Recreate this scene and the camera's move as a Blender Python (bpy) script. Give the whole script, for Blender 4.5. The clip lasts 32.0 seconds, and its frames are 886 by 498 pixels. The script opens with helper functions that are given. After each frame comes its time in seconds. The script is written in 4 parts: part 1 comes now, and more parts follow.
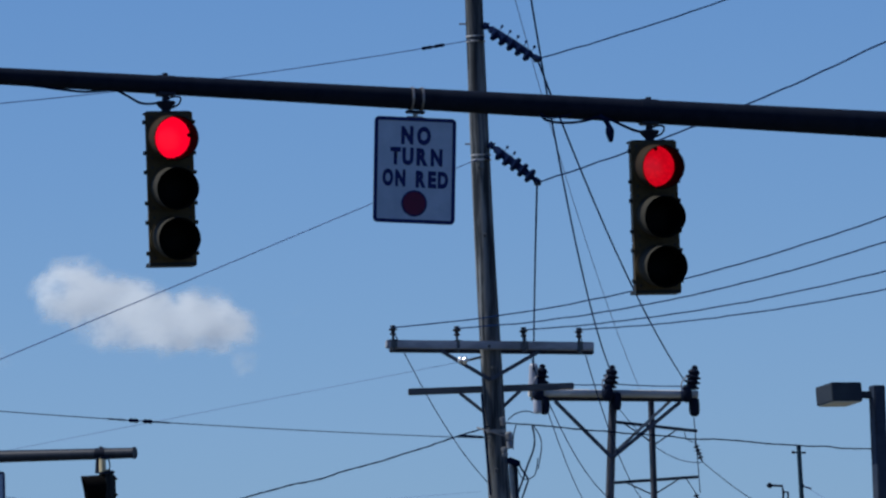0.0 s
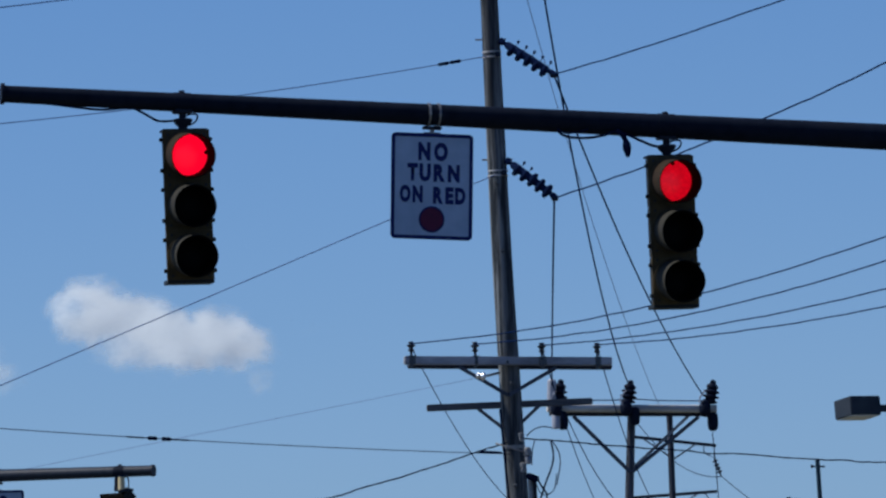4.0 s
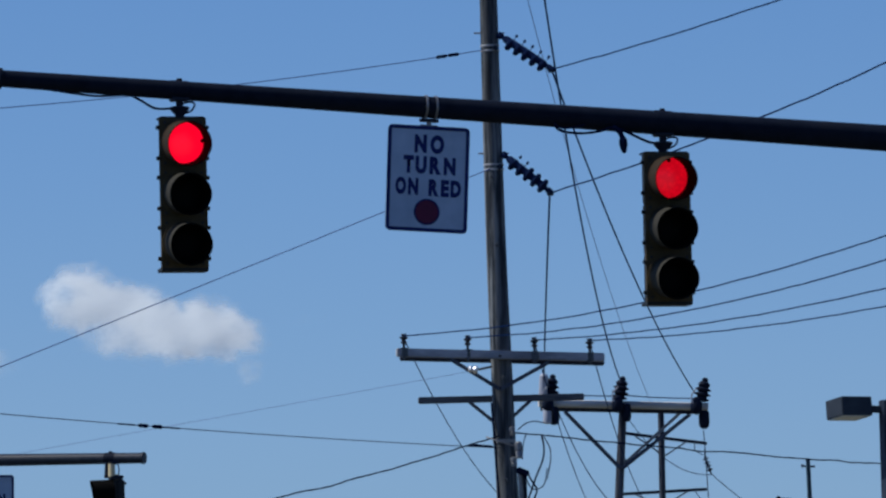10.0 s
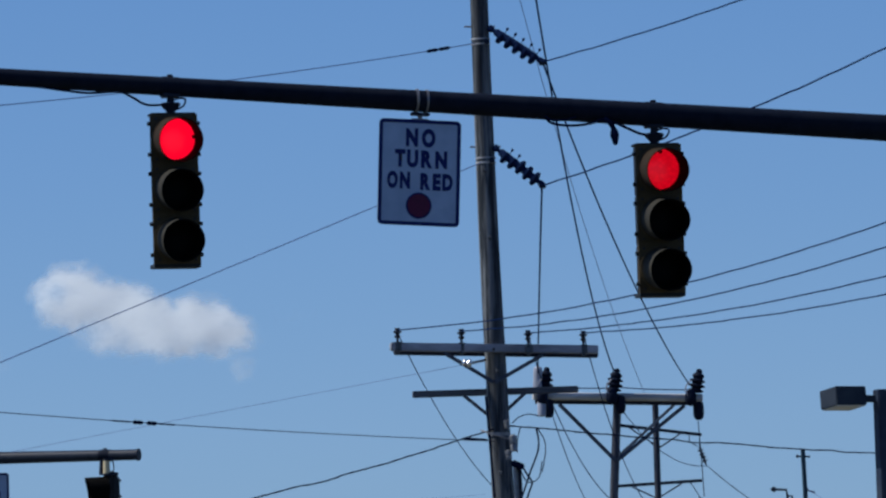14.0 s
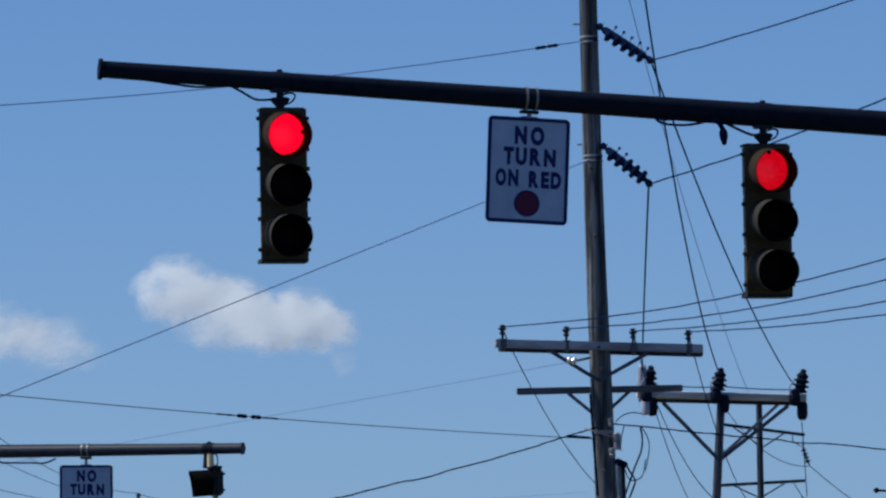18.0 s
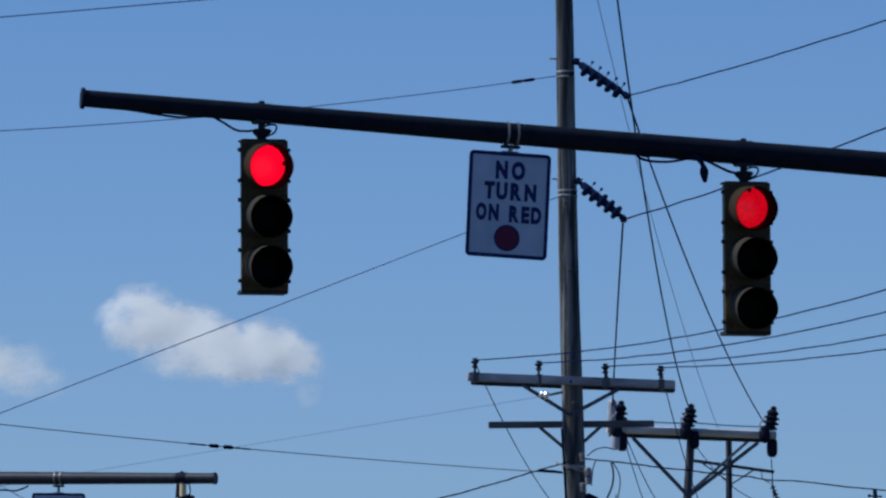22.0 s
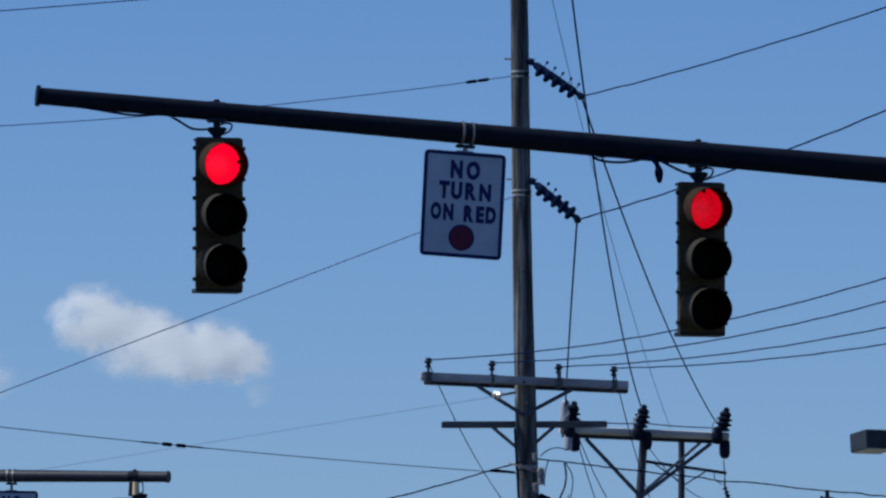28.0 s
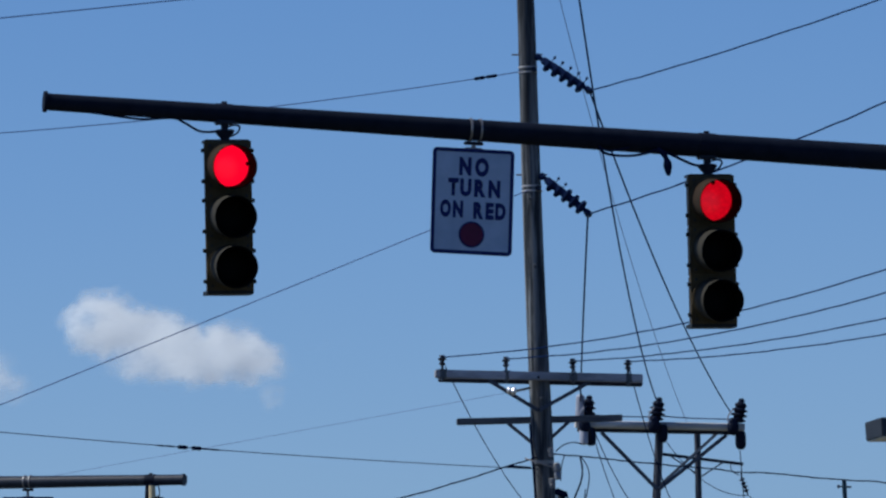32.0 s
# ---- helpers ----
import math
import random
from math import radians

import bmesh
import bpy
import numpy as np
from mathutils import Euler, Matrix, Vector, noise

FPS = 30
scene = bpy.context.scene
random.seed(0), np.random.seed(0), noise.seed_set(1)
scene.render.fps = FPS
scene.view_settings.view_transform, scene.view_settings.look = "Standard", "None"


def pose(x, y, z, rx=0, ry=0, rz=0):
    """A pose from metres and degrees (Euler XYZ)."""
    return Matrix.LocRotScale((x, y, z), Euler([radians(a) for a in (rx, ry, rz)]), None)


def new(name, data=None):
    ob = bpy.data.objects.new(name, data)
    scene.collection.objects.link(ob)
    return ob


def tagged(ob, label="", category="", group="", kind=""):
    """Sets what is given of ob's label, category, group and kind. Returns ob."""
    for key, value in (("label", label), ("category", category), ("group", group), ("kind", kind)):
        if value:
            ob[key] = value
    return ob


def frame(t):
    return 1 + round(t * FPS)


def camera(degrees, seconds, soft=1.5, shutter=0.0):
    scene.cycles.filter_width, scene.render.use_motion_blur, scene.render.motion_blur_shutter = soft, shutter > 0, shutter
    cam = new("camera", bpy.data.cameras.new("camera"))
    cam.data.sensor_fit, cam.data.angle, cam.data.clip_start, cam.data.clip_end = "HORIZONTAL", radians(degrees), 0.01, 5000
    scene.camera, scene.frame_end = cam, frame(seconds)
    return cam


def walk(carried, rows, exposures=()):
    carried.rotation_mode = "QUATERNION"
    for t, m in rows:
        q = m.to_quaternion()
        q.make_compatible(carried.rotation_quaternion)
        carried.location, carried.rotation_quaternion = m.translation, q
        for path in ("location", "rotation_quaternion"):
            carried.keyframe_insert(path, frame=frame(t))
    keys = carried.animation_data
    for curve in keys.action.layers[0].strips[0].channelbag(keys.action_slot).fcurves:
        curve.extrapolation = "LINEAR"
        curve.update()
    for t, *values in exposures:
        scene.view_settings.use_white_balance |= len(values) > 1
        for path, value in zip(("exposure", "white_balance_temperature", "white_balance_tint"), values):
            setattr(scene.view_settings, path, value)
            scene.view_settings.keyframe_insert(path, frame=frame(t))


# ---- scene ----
# ---- camera ----
cam = camera(5.5, 32.0, soft=2.4)
PATH = [
    (0.0, pose(0.0484, 0.0000, 1.5995, 94.5422, 1.9732, 0.1131)),
    (0.5, pose(0.0476, 0.0003, 1.5963, 94.5286, 2.0545, 0.0977)),
    (1.0, pose(0.0480, 0.0005, 1.5943, 94.5102, 2.0122, 0.0973)),
    (1.5, pose(0.0451, 0.0002, 1.5972, 94.4789, 1.8898, 0.0870)),
    (2.0, pose(0.0471, 0.0004, 1.5947, 94.3562, 1.9287, 0.0815)),
    (2.5, pose(0.0464, 0.0003, 1.5968, 94.3539, 1.6184, 0.0630)),
    (4.5, pose(0.0482, 0.0001, 1.5984, 94.7023, 2.4874, 0.3550)),
    (5.0, pose(0.0465, 0.0003, 1.5963, 94.6932, 2.4352, 0.5001)),
    (5.5, pose(0.0418, 0.0002, 1.5973, 94.6931, 2.2053, 0.6397)),
    (6.0, pose(0.0443, 0.0004, 1.5954, 94.6498, 1.6789, 0.5971)),
    (6.5, pose(0.0371, 0.0002, 1.5973, 94.3842, 0.6189, 0.2074)),
    (7.0, pose(0.0323, 0.0001, 1.5991, 94.3056, 0.6639, -0.3639)),
    (7.5, pose(0.0383, 0.0002, 1.5975, 94.3181, 1.2293, -0.5077)),
    (8.0, pose(0.0393, 0.0004, 1.5946, 94.3338, 1.3919, -0.5055)),
    (8.5, pose(0.0440, 0.0006, 1.5929, 94.4208, 1.6195, -0.2807)),
    (9.0, pose(0.0375, 0.0004, 1.5950, 94.5246, 1.4060, 0.1577)),
    (9.5, pose(0.0456, 0.0003, 1.5965, 94.5693, 1.3907, 0.1674)),
    (10.0, pose(0.0471, 0.0003, 1.5967, 94.5998, 1.2439, 0.1285)),
    (10.5, pose(0.0508, 0.0004, 1.5955, 94.6078, 1.3361, 0.1263)),
    (11.0, pose(0.0532, 0.0006, 1.5925, 94.6215, 1.4968, 0.1558)),
    (11.5, pose(0.0509, 0.0004, 1.5948, 94.5995, 1.4886, 0.1914)),
    (12.0, pose(0.0494, 0.0004, 1.5944, 94.5786, 1.5751, 0.1648)),
    (12.5, pose(0.0502, 0.0005, 1.5942, 94.5495, 1.6165, 0.1535)),
    (13.0, pose(0.0515, 0.0005, 1.5933, 94.5550, 1.6883, 0.1576)),
    (13.5, pose(0.0526, 0.0005, 1.5944, 94.5500, 1.8296, 0.1415)),
    (15.5, pose(0.0505, 0.0008, 1.5903, 94.6369, 1.5583, 0.1554)),
    (16.0, pose(0.0496, 0.0008, 1.5897, 94.6433, 1.6509, 0.4214)),
    (16.5, pose(0.0435, 0.0006, 1.5921, 94.6305, 1.4804, 0.4419)),
    (17.0, pose(0.0465, 0.0007, 1.5919, 94.6362, 1.1968, 0.4025)),
    (17.5, pose(0.0475, 0.0004, 1.5953, 94.6673, 1.1424, 0.4266)),
    (18.0, pose(0.0313, -0.0004, 1.6052, 94.5516, 1.0717, 0.7237)),
    (18.5, pose(0.0073, -0.0008, 1.6100, 94.2850, 1.0343, 0.5698)),
    (19.0, pose(-0.0044, 0.0137, 1.6118, 94.3134, 0.9373, 0.4959)),
    (19.5, pose(-0.0197, -0.0400, 1.6133, 94.7215, 0.9696, 0.6148)),
    (20.0, pose(-0.0397, -0.0998, 1.6184, 94.9123, 0.7549, 0.6531)),
    (20.5, pose(-0.0526, -0.0964, 1.6181, 94.8813, 0.9581, 0.5710)),
    (21.0, pose(-0.0532, -0.1192, 1.6095, 94.8247, 1.1707, 0.5265)),
    (21.5, pose(-0.0505, -0.0572, 1.6076, 94.7381, 0.8181, 0.4830)),
    (22.0, pose(-0.0478, -0.0777, 1.6111, 94.7473, 0.3239, 0.4655)),
    (22.5, pose(-0.0460, -0.0741, 1.6070, 94.7380, 0.2547, 0.4518)),
    (23.0, pose(-0.0406, -0.0783, 1.6098, 94.7251, 0.4431, 0.3140)),
    (23.5, pose(-0.0379, -0.0579, 1.6071, 94.7228, 0.7527, 0.2589)),
    (24.0, pose(-0.0328, -0.0987, 1.6067, 94.7307, 1.2126, 0.2823)),
    (24.5, pose(-0.0364, -0.0832, 1.6059, 94.7258, 1.3814, 0.2536)),
    (25.0, pose(-0.0384, -0.0614, 1.6054, 94.7258, 1.2108, 0.2289)),
    (25.5, pose(-0.0422, -0.0678, 1.6057, 94.7837, 1.0825, 0.2128)),
    (27.5, pose(-0.0508, -0.0452, 1.6066, 94.7403, 0.2542, 0.1437)),
    (28.0, pose(-0.0567, -0.0994, 1.6050, 94.7462, 0.0713, 0.1529)),
    (28.5, pose(-0.0637, -0.0878, 1.6051, 94.7370, 0.1034, 0.1489)),
    (29.0, pose(-0.0585, -0.0464, 1.6028, 94.7435, 0.0510, 0.1337)),
    (29.5, pose(-0.0555, -0.0990, 1.6047, 94.7425, 0.3516, 0.1694)),
    (30.0, pose(-0.0530, -0.0732, 1.6035, 94.7355, 0.6608, 0.1874)),
    (30.5, pose(-0.0511, -0.0657, 1.6086, 94.7358, 0.9076, 0.2189)),
    (31.0, pose(-0.0499, -0.0883, 1.6111, 94.7382, 1.0353, 0.2696)),
    (31.5, pose(-0.0470, -0.1022, 1.6074, 94.7361, 1.2514, 0.3238)),
    (32.0, pose(-0.0420, -0.0869, 1.6090, 94.7295, 1.2766, 0.3308)),
]
walk(cam, PATH)

# ---- sky, sun, exposure ----
SUN = Vector((-0.62, 0.03, 0.78)).normalized()
world = bpy.data.worlds.new("clear_sky")
scene.world = world
world.use_nodes = True
wn, wl = world.node_tree.nodes, world.node_tree.links
sky = wn.new("ShaderNodeTexSky")
sky.sky_type = "NISHITA"
sky.sun_disc = False
sky.sun_elevation = math.asin(SUN.z)
sky.sun_rotation = math.atan2(SUN.x, SUN.y)
sky.altitude = 300
sky.air_density, sky.dust_density, sky.ozone_density = 1.0, 0.3, 3.0
deep = wn.new("ShaderNodeMix")
deep.data_type, deep.blend_type = "RGBA", "MULTIPLY"
deep.inputs["Factor"].default_value = 1.0
# thin haze: a touch paler towards the horizon
way = wn.new("ShaderNodeTexCoord")
xyz = wn.new("ShaderNodeSeparateXYZ")
wl.new(way.outputs["Generated"], xyz.inputs["Vector"])
low = wn.new("ShaderNodeMapRange")
low.inputs["From Min"].default_value, low.inputs["From Max"].default_value = 0.06, 0.14
wl.new(xyz.outputs["Z"], low.inputs["Value"])
haze = wn.new("ShaderNodeMix")
haze.data_type = "RGBA"
haze.inputs["A"].default_value = (0.466, 0.640, 1.000, 1)
haze.inputs["B"].default_value = (0.341, 0.547, 0.902, 1)
wl.new(low.outputs["Result"], haze.inputs["Factor"])
wl.new(haze.outputs["Result"], deep.inputs["B"])
wl.new(sky.outputs["Color"], deep.inputs["A"])
wl.new(deep.outputs["Result"], wn["Background"].inputs["Color"])
wn["Background"].inputs["Strength"].default_value = 0.100

sun = new("sun", bpy.data.lights.new("sun", "SUN"))
sun.data.energy, sun.data.angle, sun.data.color = 4.2, radians(0.55), (1.0, 0.98, 0.95)
sun.matrix_world = Matrix.Translation((0, 0, 60)) @ SUN.to_track_quat("Z", "Y").to_matrix().to_4x4()
scene.view_settings.exposure = 0.0


# ---- materials ----
def ramp(nodes, links, fac, stops):
    r = nodes.new("ShaderNodeValToRGB")
    els = r.color_ramp.elements
    while len(els) < len(stops):
        els.new(0.5)
    for el, (pos, col) in zip(els, stops):
        el.position, el.color = pos, (*col, 1)
    links.new(fac, r.inputs["Fac"])
    return r.outputs["Color"]


def surface(name, low, high, rough=0.7, metal=0.0, scale=12.0, stretch=(1, 1, 1), bump=0.2, dirt=None, dirt_scale=2.5, dirt_edge=0.58, gloss=0.5, span=0.18):
    """Two tones mixed by fine grain, stains of a third tone at a larger scale, and relief."""
    m = bpy.data.materials.new(name)
    m.use_nodes = True
    n, l = m.node_tree.nodes, m.node_tree.links
    b = n["Principled BSDF"]
    tex = n.new("ShaderNodeTexCoord")
    mp = n.new("ShaderNodeMapping")
    mp.inputs["Scale"].default_value = stretch
    l.new(tex.outputs["Object"], mp.inputs["Vector"])
    fine = n.new("ShaderNodeTexNoise")
    fine.inputs["Scale"].default_value, fine.inputs["Detail"].default_value = scale, 7
    fine.inputs["Roughness"].default_value = 0.65
    l.new(mp.outputs["Vector"], fine.inputs["Vector"])
    col = ramp(n, l, fine.outputs["Fac"], [(0.5 - span, low), (0.5 + span, high)])
    if dirt:
        big = n.new("ShaderNodeTexNoise")
        big.inputs["Scale"].default_value, big.inputs["Detail"].default_value = dirt_scale, 5
        l.new(mp.outputs["Vector"], big.inputs["Vector"])
        mask = ramp(n, l, big.outputs["Fac"], [(dirt_edge - 0.1, (0, 0, 0)), (dirt_edge + 0.12, (0.8, 0.8, 0.8))])
        mix = n.new("ShaderNodeMix")
        mix.data_type = "RGBA"
        l.new(mask, mix.inputs["Factor"])
        l.new(col, mix.inputs["A"])
        mix.inputs["B"].default_value = (*dirt, 1)
        col = mix.outputs["Result"]
    l.new(col, b.inputs["Base Color"])
    b.inputs["Metallic"].default_value = metal
    b.inputs["Specular IOR Level"].default_value = gloss
    rr = n.new("ShaderNodeMapRange")
    rr.inputs["To Min"].default_value, rr.inputs["To Max"].default_value = max(0.05, rough - 0.12), min(1.0, rough + 0.12)
    l.new(fine.outputs["Fac"], rr.inputs["Value"])
    l.new(rr.outputs["Result"], b.inputs["Roughness"])
    if bump:
        bp = n.new("ShaderNodeBump")
        bp.inputs["Strength"].default_value, bp.inputs["Distance"].default_value = bump, 0.01
        l.new(fine.outputs["Fac"], bp.inputs["Height"])
        l.new(bp.outputs["Normal"], b.inputs["Normal"])
    return m


ARM_BLACK = surface("blue_black_steel_paint", (0.004, 0.008, 0.017), (0.011, 0.015, 0.027), 0.65, 0, 9, (1, 1, 1), 0.1, (0.011, 0.014, 0.022), gloss=0.05)
# lighter copy of the arm paint, for the sun on the far arm
ARM_STEEL = surface("lit_grey_steel", (0.010, 0.017, 0.030), (0.025, 0.034, 0.050), 0.50, 0.0, 9, (1, 1, 1), 0.1, (0.016, 0.022, 0.034), gloss=0.22)
SIGNAL_OLIVE = surface("faded_olive_paint", (0.048, 0.034, 0.013), (0.076, 0.054, 0.022), 0.65, 0, 14, (1, 1, 1), 0.1, (0.030, 0.025, 0.015), 5, gloss=0.25)
SIGNAL_DARK = surface("dark_green_paint", (0.010, 0.014, 0.016), (0.018, 0.022, 0.024), 0.6, 0, 14, (1, 1, 1), 0.1, gloss=0.25)
VISOR_OUT = surface("chalky_grey_olive_paint", (0.021, 0.019, 0.013), (0.037, 0.033, 0.022), 0.8, 0, 10, (1, 1, 1), 0.1, (0.022, 0.020, 0.013), 6, gloss=0.2)
VISOR_IN = surface("matt_black_paint", (0.002, 0.002, 0.002), (0.005, 0.005, 0.005), 0.95, 0, 20, (1, 1, 1), 0, gloss=0.05)
# visor colour that carries how dim or lit the visor looks
VISOR_BROWN = surface("light_toned_visor_brown", (0.022, 0.014, 0.008), (0.034, 0.022, 0.012), 0.8, 0, 14, (1, 1, 1), 0, gloss=0.1)
LENS_DARK = surface("unlit_tinted_lens", (0.002, 0.003, 0.003), (0.005, 0.006, 0.006), 0.6, 0, 60, (1, 1, 1), 0.2, gloss=0.08)
# white sheeting with the sky's blue reflection mixed into its colour
SIGN_WHITE = surface("sky_tinted_white_sheet", (0.29, 0.385, 0.515), (0.375, 0.475, 0.615), 0.5, 0, 5, (1, 1, 1), 0.02, (0.25, 0.335, 0.455), 3, gloss=0.2)
SIGN_BLACK = surface("sign_blue_black_ink", (0.001, 0.009, 0.080), (0.003, 0.016, 0.120), 0.55, 0, 12, (1, 1, 1), 0.02, gloss=0.2)
SIGN_RED = surface("sign_red_ink", (0.064, 0.004, 0.030), (0.098, 0.006, 0.042), 0.55, 0, 12, (1, 1, 1), 0.02, gloss=0.25)
GALV = surface("galvanised_steel", (0.17, 0.175, 0.18), (0.27, 0.275, 0.28), 0.45, 0.6, 18, (1, 1, 1), 0.1, (0.22, 0.21, 0.20))
DULL_IRON = surface("dull_dark_iron", (0.009, 0.015, 0.028), (0.021, 0.029, 0.048), 0.65, 0.2, 16, (1, 1, 1), 0.1, gloss=0.25)
POLE_WOOD = surface("weathered_pole_wood", (0.030, 0.037, 0.044), (0.215, 0.230, 0.236), 0.95, 0, 15, (1, 1, 0.06), 1.0, (0.026, 0.029, 0.034), 3.2, 0.54, gloss=0.1, span=0.075)
BRACE_STEEL = surface("dull_grey_brace_steel", (0.032, 0.044, 0.068), (0.070, 0.087, 0.120), 0.6, 0.2, 16, (1, 1, 1), 0.1, (0.026, 0.029, 0.036))
# grey wood with some bluish haze of distance mixed into its tones
POLE_WOOD_GREY = surface("silvered_pole_wood", (0.030, 0.037, 0.052), (0.135, 0.142, 0.165), 0.95, 0, 14, (1, 1, 0.06), 0.6, (0.017, 0.020, 0.028), 3.0, 0.56, gloss=0.1, span=0.11)
# pole wood tinted blue-green for the haze of distance
HAZE_WOOD = surface("haze_tinted_pole_wood", (0.014, 0.032, 0.050), (0.045, 0.085, 0.115), 0.95, 0, 14, (1, 1, 0.06), 0.6, (0.012, 0.024, 0.036), 3.0, 0.56, gloss=0.05, span=0.11)
ARM_WOOD = surface("silvered_crossarm_wood", (0.26, 0.275, 0.31), (0.43, 0.45, 0.49), 0.9, 0, 16, (0.08, 1, 1), 0.5, (0.10, 0.105, 0.12), 3.0, 0.60)
ARM_WOOD_DARK = surface("dark_crossarm_wood", (0.055, 0.064, 0.082), (0.130, 0.140, 0.160), 0.9, 0, 16, (0.08, 1, 1), 0.5, (0.026, 0.030, 0.038), 3.0)
# crossarm wood with the shade put into its colour
ARM_WOOD_SHADE = surface("shaded_crossarm_wood", (0.020, 0.024, 0.036), (0.042, 0.046, 0.060), 0.9, 0, 16, (0.08, 1, 1), 0.5, gloss=0.2)
SPAR_WOOD = surface("bleached_spar_wood", (0.44, 0.43, 0.41), (0.66, 0.65, 0.62), 0.9, 0, 16, (0.08, 1, 1), 0.5, (0.24, 0.23, 0.22), 3.0, 0.62)
PIN_GLAZE = surface("glossy_dark_glaze", (0.008, 0.014, 0.026), (0.016, 0.024, 0.042), 0.30, 0, 8, (1, 1, 1), 0, gloss=0.7)
BAND_STEEL = surface("pale_band_steel", (0.28, 0.29, 0.29), (0.50, 0.50, 0.49), 0.55, 0.2, 18, (1, 1, 1), 0.1)
GLAZE = surface("dark_brown_glaze", (0.005, 0.009, 0.020), (0.010, 0.015, 0.032), 0.6, 0, 8, (1, 1, 1), 0, gloss=0.06)
POLYMER = surface("dark_grey_polymer", (0.005, 0.013, 0.045), (0.010, 0.024, 0.072), 0.8, 0, 12, (1, 1, 1), 0, gloss=0.02)
# porcelain greyed down so that it looks out of the sun
PORCELAIN = surface("shade_toned_porcelain", (0.26, 0.28, 0.33), (0.38, 0.40, 0.45), 0.4, 0, 9, (1, 1, 1), 0)
BRIGHT_METAL = surface("polished_bright_metal", (0.86, 0.86, 0.87), (0.92, 0.92, 0.93), 0.34, 1.0, 9, (1, 1, 1), 0)
CABLE = surface("black_cable_sheath", (0.003, 0.007, 0.024), (0.006, 0.013, 0.040), 0.9, 0, 20, (1, 1, 1), 0, gloss=0.0)
GREY_SHEATH = surface("grey_cable_sheath", (0.04, 0.05, 0.07), (0.07, 0.08, 0.10), 0.8, 0.0, 20, (1, 1, 1), 0, gloss=0.1)
LINE_WIRE = surface("dull_line_conductor", (0.004, 0.014, 0.050), (0.008, 0.024, 0.080), 0.9, 0.0, 20, (1, 1, 1), 0, gloss=0.0)
STRAND = surface("oxidised_aluminium_strand", (0.105, 0.155, 0.30), (0.145, 0.205, 0.385), 0.7, 0.0, 20, (1, 1, 1), 0, gloss=0.1)
LAMP_BRONZE = surface("dark_bronze_enamel", (0.014, 0.020, 0.030), (0.028, 0.037, 0.050), 0.55, 0.1, 8, (1, 1, 1), 0.05, (0.036, 0.046, 0.056), gloss=0.3)
POST_STEEL = surface("blue_grey_post_enamel", (0.017, 0.028, 0.050), (0.033, 0.049, 0.080), 0.6, 0.1, 8, (1, 1, 1), 0.05, (0.040, 0.052, 0.072), gloss=0.2)
LAMP_GLASS = surface("yellowed_lamp_glass", (0.66, 0.66, 0.57), (0.78, 0.78, 0.68), 0.35, 0, 6, (1, 1, 1), 0)
# yellow paint made paler to carry the sunlight on the bracket
LIT_YELLOW = surface("sunlit_yellow_bracket_paint", (0.46, 0.38, 0.20), (0.60, 0.51, 0.32), 0.6, 0, 12, (1, 1, 1), 0.1)
AMBER_LENS = surface("sunlit_tan_lens", (0.09, 0.055, 0.02), (0.13, 0.08, 0.03), 0.5, 0, 12, (1, 1, 1), 0.1)
GROUND = surface("dry_grass_and_asphalt", (0.045, 0.05, 0.03), (0.13, 0.13, 0.085), 0.95, 0, 0.4, (1, 1, 1), 0.3, (0.06, 0.058, 0.055), 0.012, 0.5)


def glow(name, colour, strength, spot):
    """A lit lens of small light dots behind a tinted cover."""
    m = bpy.data.materials.new(name)
    m.use_nodes = True
    n, l = m.node_tree.nodes, m.node_tree.links
    b = n["Principled BSDF"]
    b.inputs["Base Color"].default_value = (0.09, 0.002, 0.005, 1)
    b.inputs["Roughness"].default_value = 0.35
    tex = n.new("ShaderNodeTexCoord")
    v = n.new("ShaderNodeTexVoronoi")
    v.inputs["Scale"].default_value = 34
    l.new(tex.outputs["Object"], v.inputs["Vector"])
    mr = n.new("ShaderNodeMapRange")
    mr.inputs["From Max"].default_value = 0.7
    mr.inputs["To Min"].default_value, mr.inputs["To Max"].default_value = strength * (1 + spot), strength * (1 - spot)
    l.new(v.outputs["Distance"], mr.inputs["Value"])
    b.inputs["Emission Color"].default_value = (*colour, 1)
    l.new(mr.outputs["Result"], b.inputs["Emission Strength"])
    return m


RED_BRIGHT = glow("lit_red_lens", (1.0, 0.001, 0.024), 1.12, 0.10)
RED_DULL = glow("lit_red_lens_dimmer", (1.0, 0.002, 0.018), 0.60, 0.15)


# ---- building blocks ----
def part(name, bm, material, parent=None, label="", smooth=False):
    me = bpy.data.meshes.new(name)
    bmesh.ops.recalc_face_normals(bm, faces=bm.faces[:])
    bm.to_mesh(me)
    bm.free()
    if smooth:
        for p in me.polygons:
            p.use_smooth = True
        me.set_sharp_from_angle(angle=radians(40))
    me.materials.append(material)
    ob = new(name, me)
    if parent:
        ob.parent = parent
    if label:
        tagged(ob, label)
    return ob


def thing(name, m, label, category, group=""):
    ob = new(name)
    ob.empty_display_size = 0.3
    ob.matrix_world = m
    return tagged(ob, label, category, group)


def frame_along(a, b):
    a, b = Vector(a), Vector(b)
    d = b - a
    return Matrix.Translation(a) @ d.to_track_quat("Z", "Y").to_matrix().to_4x4(), d.length


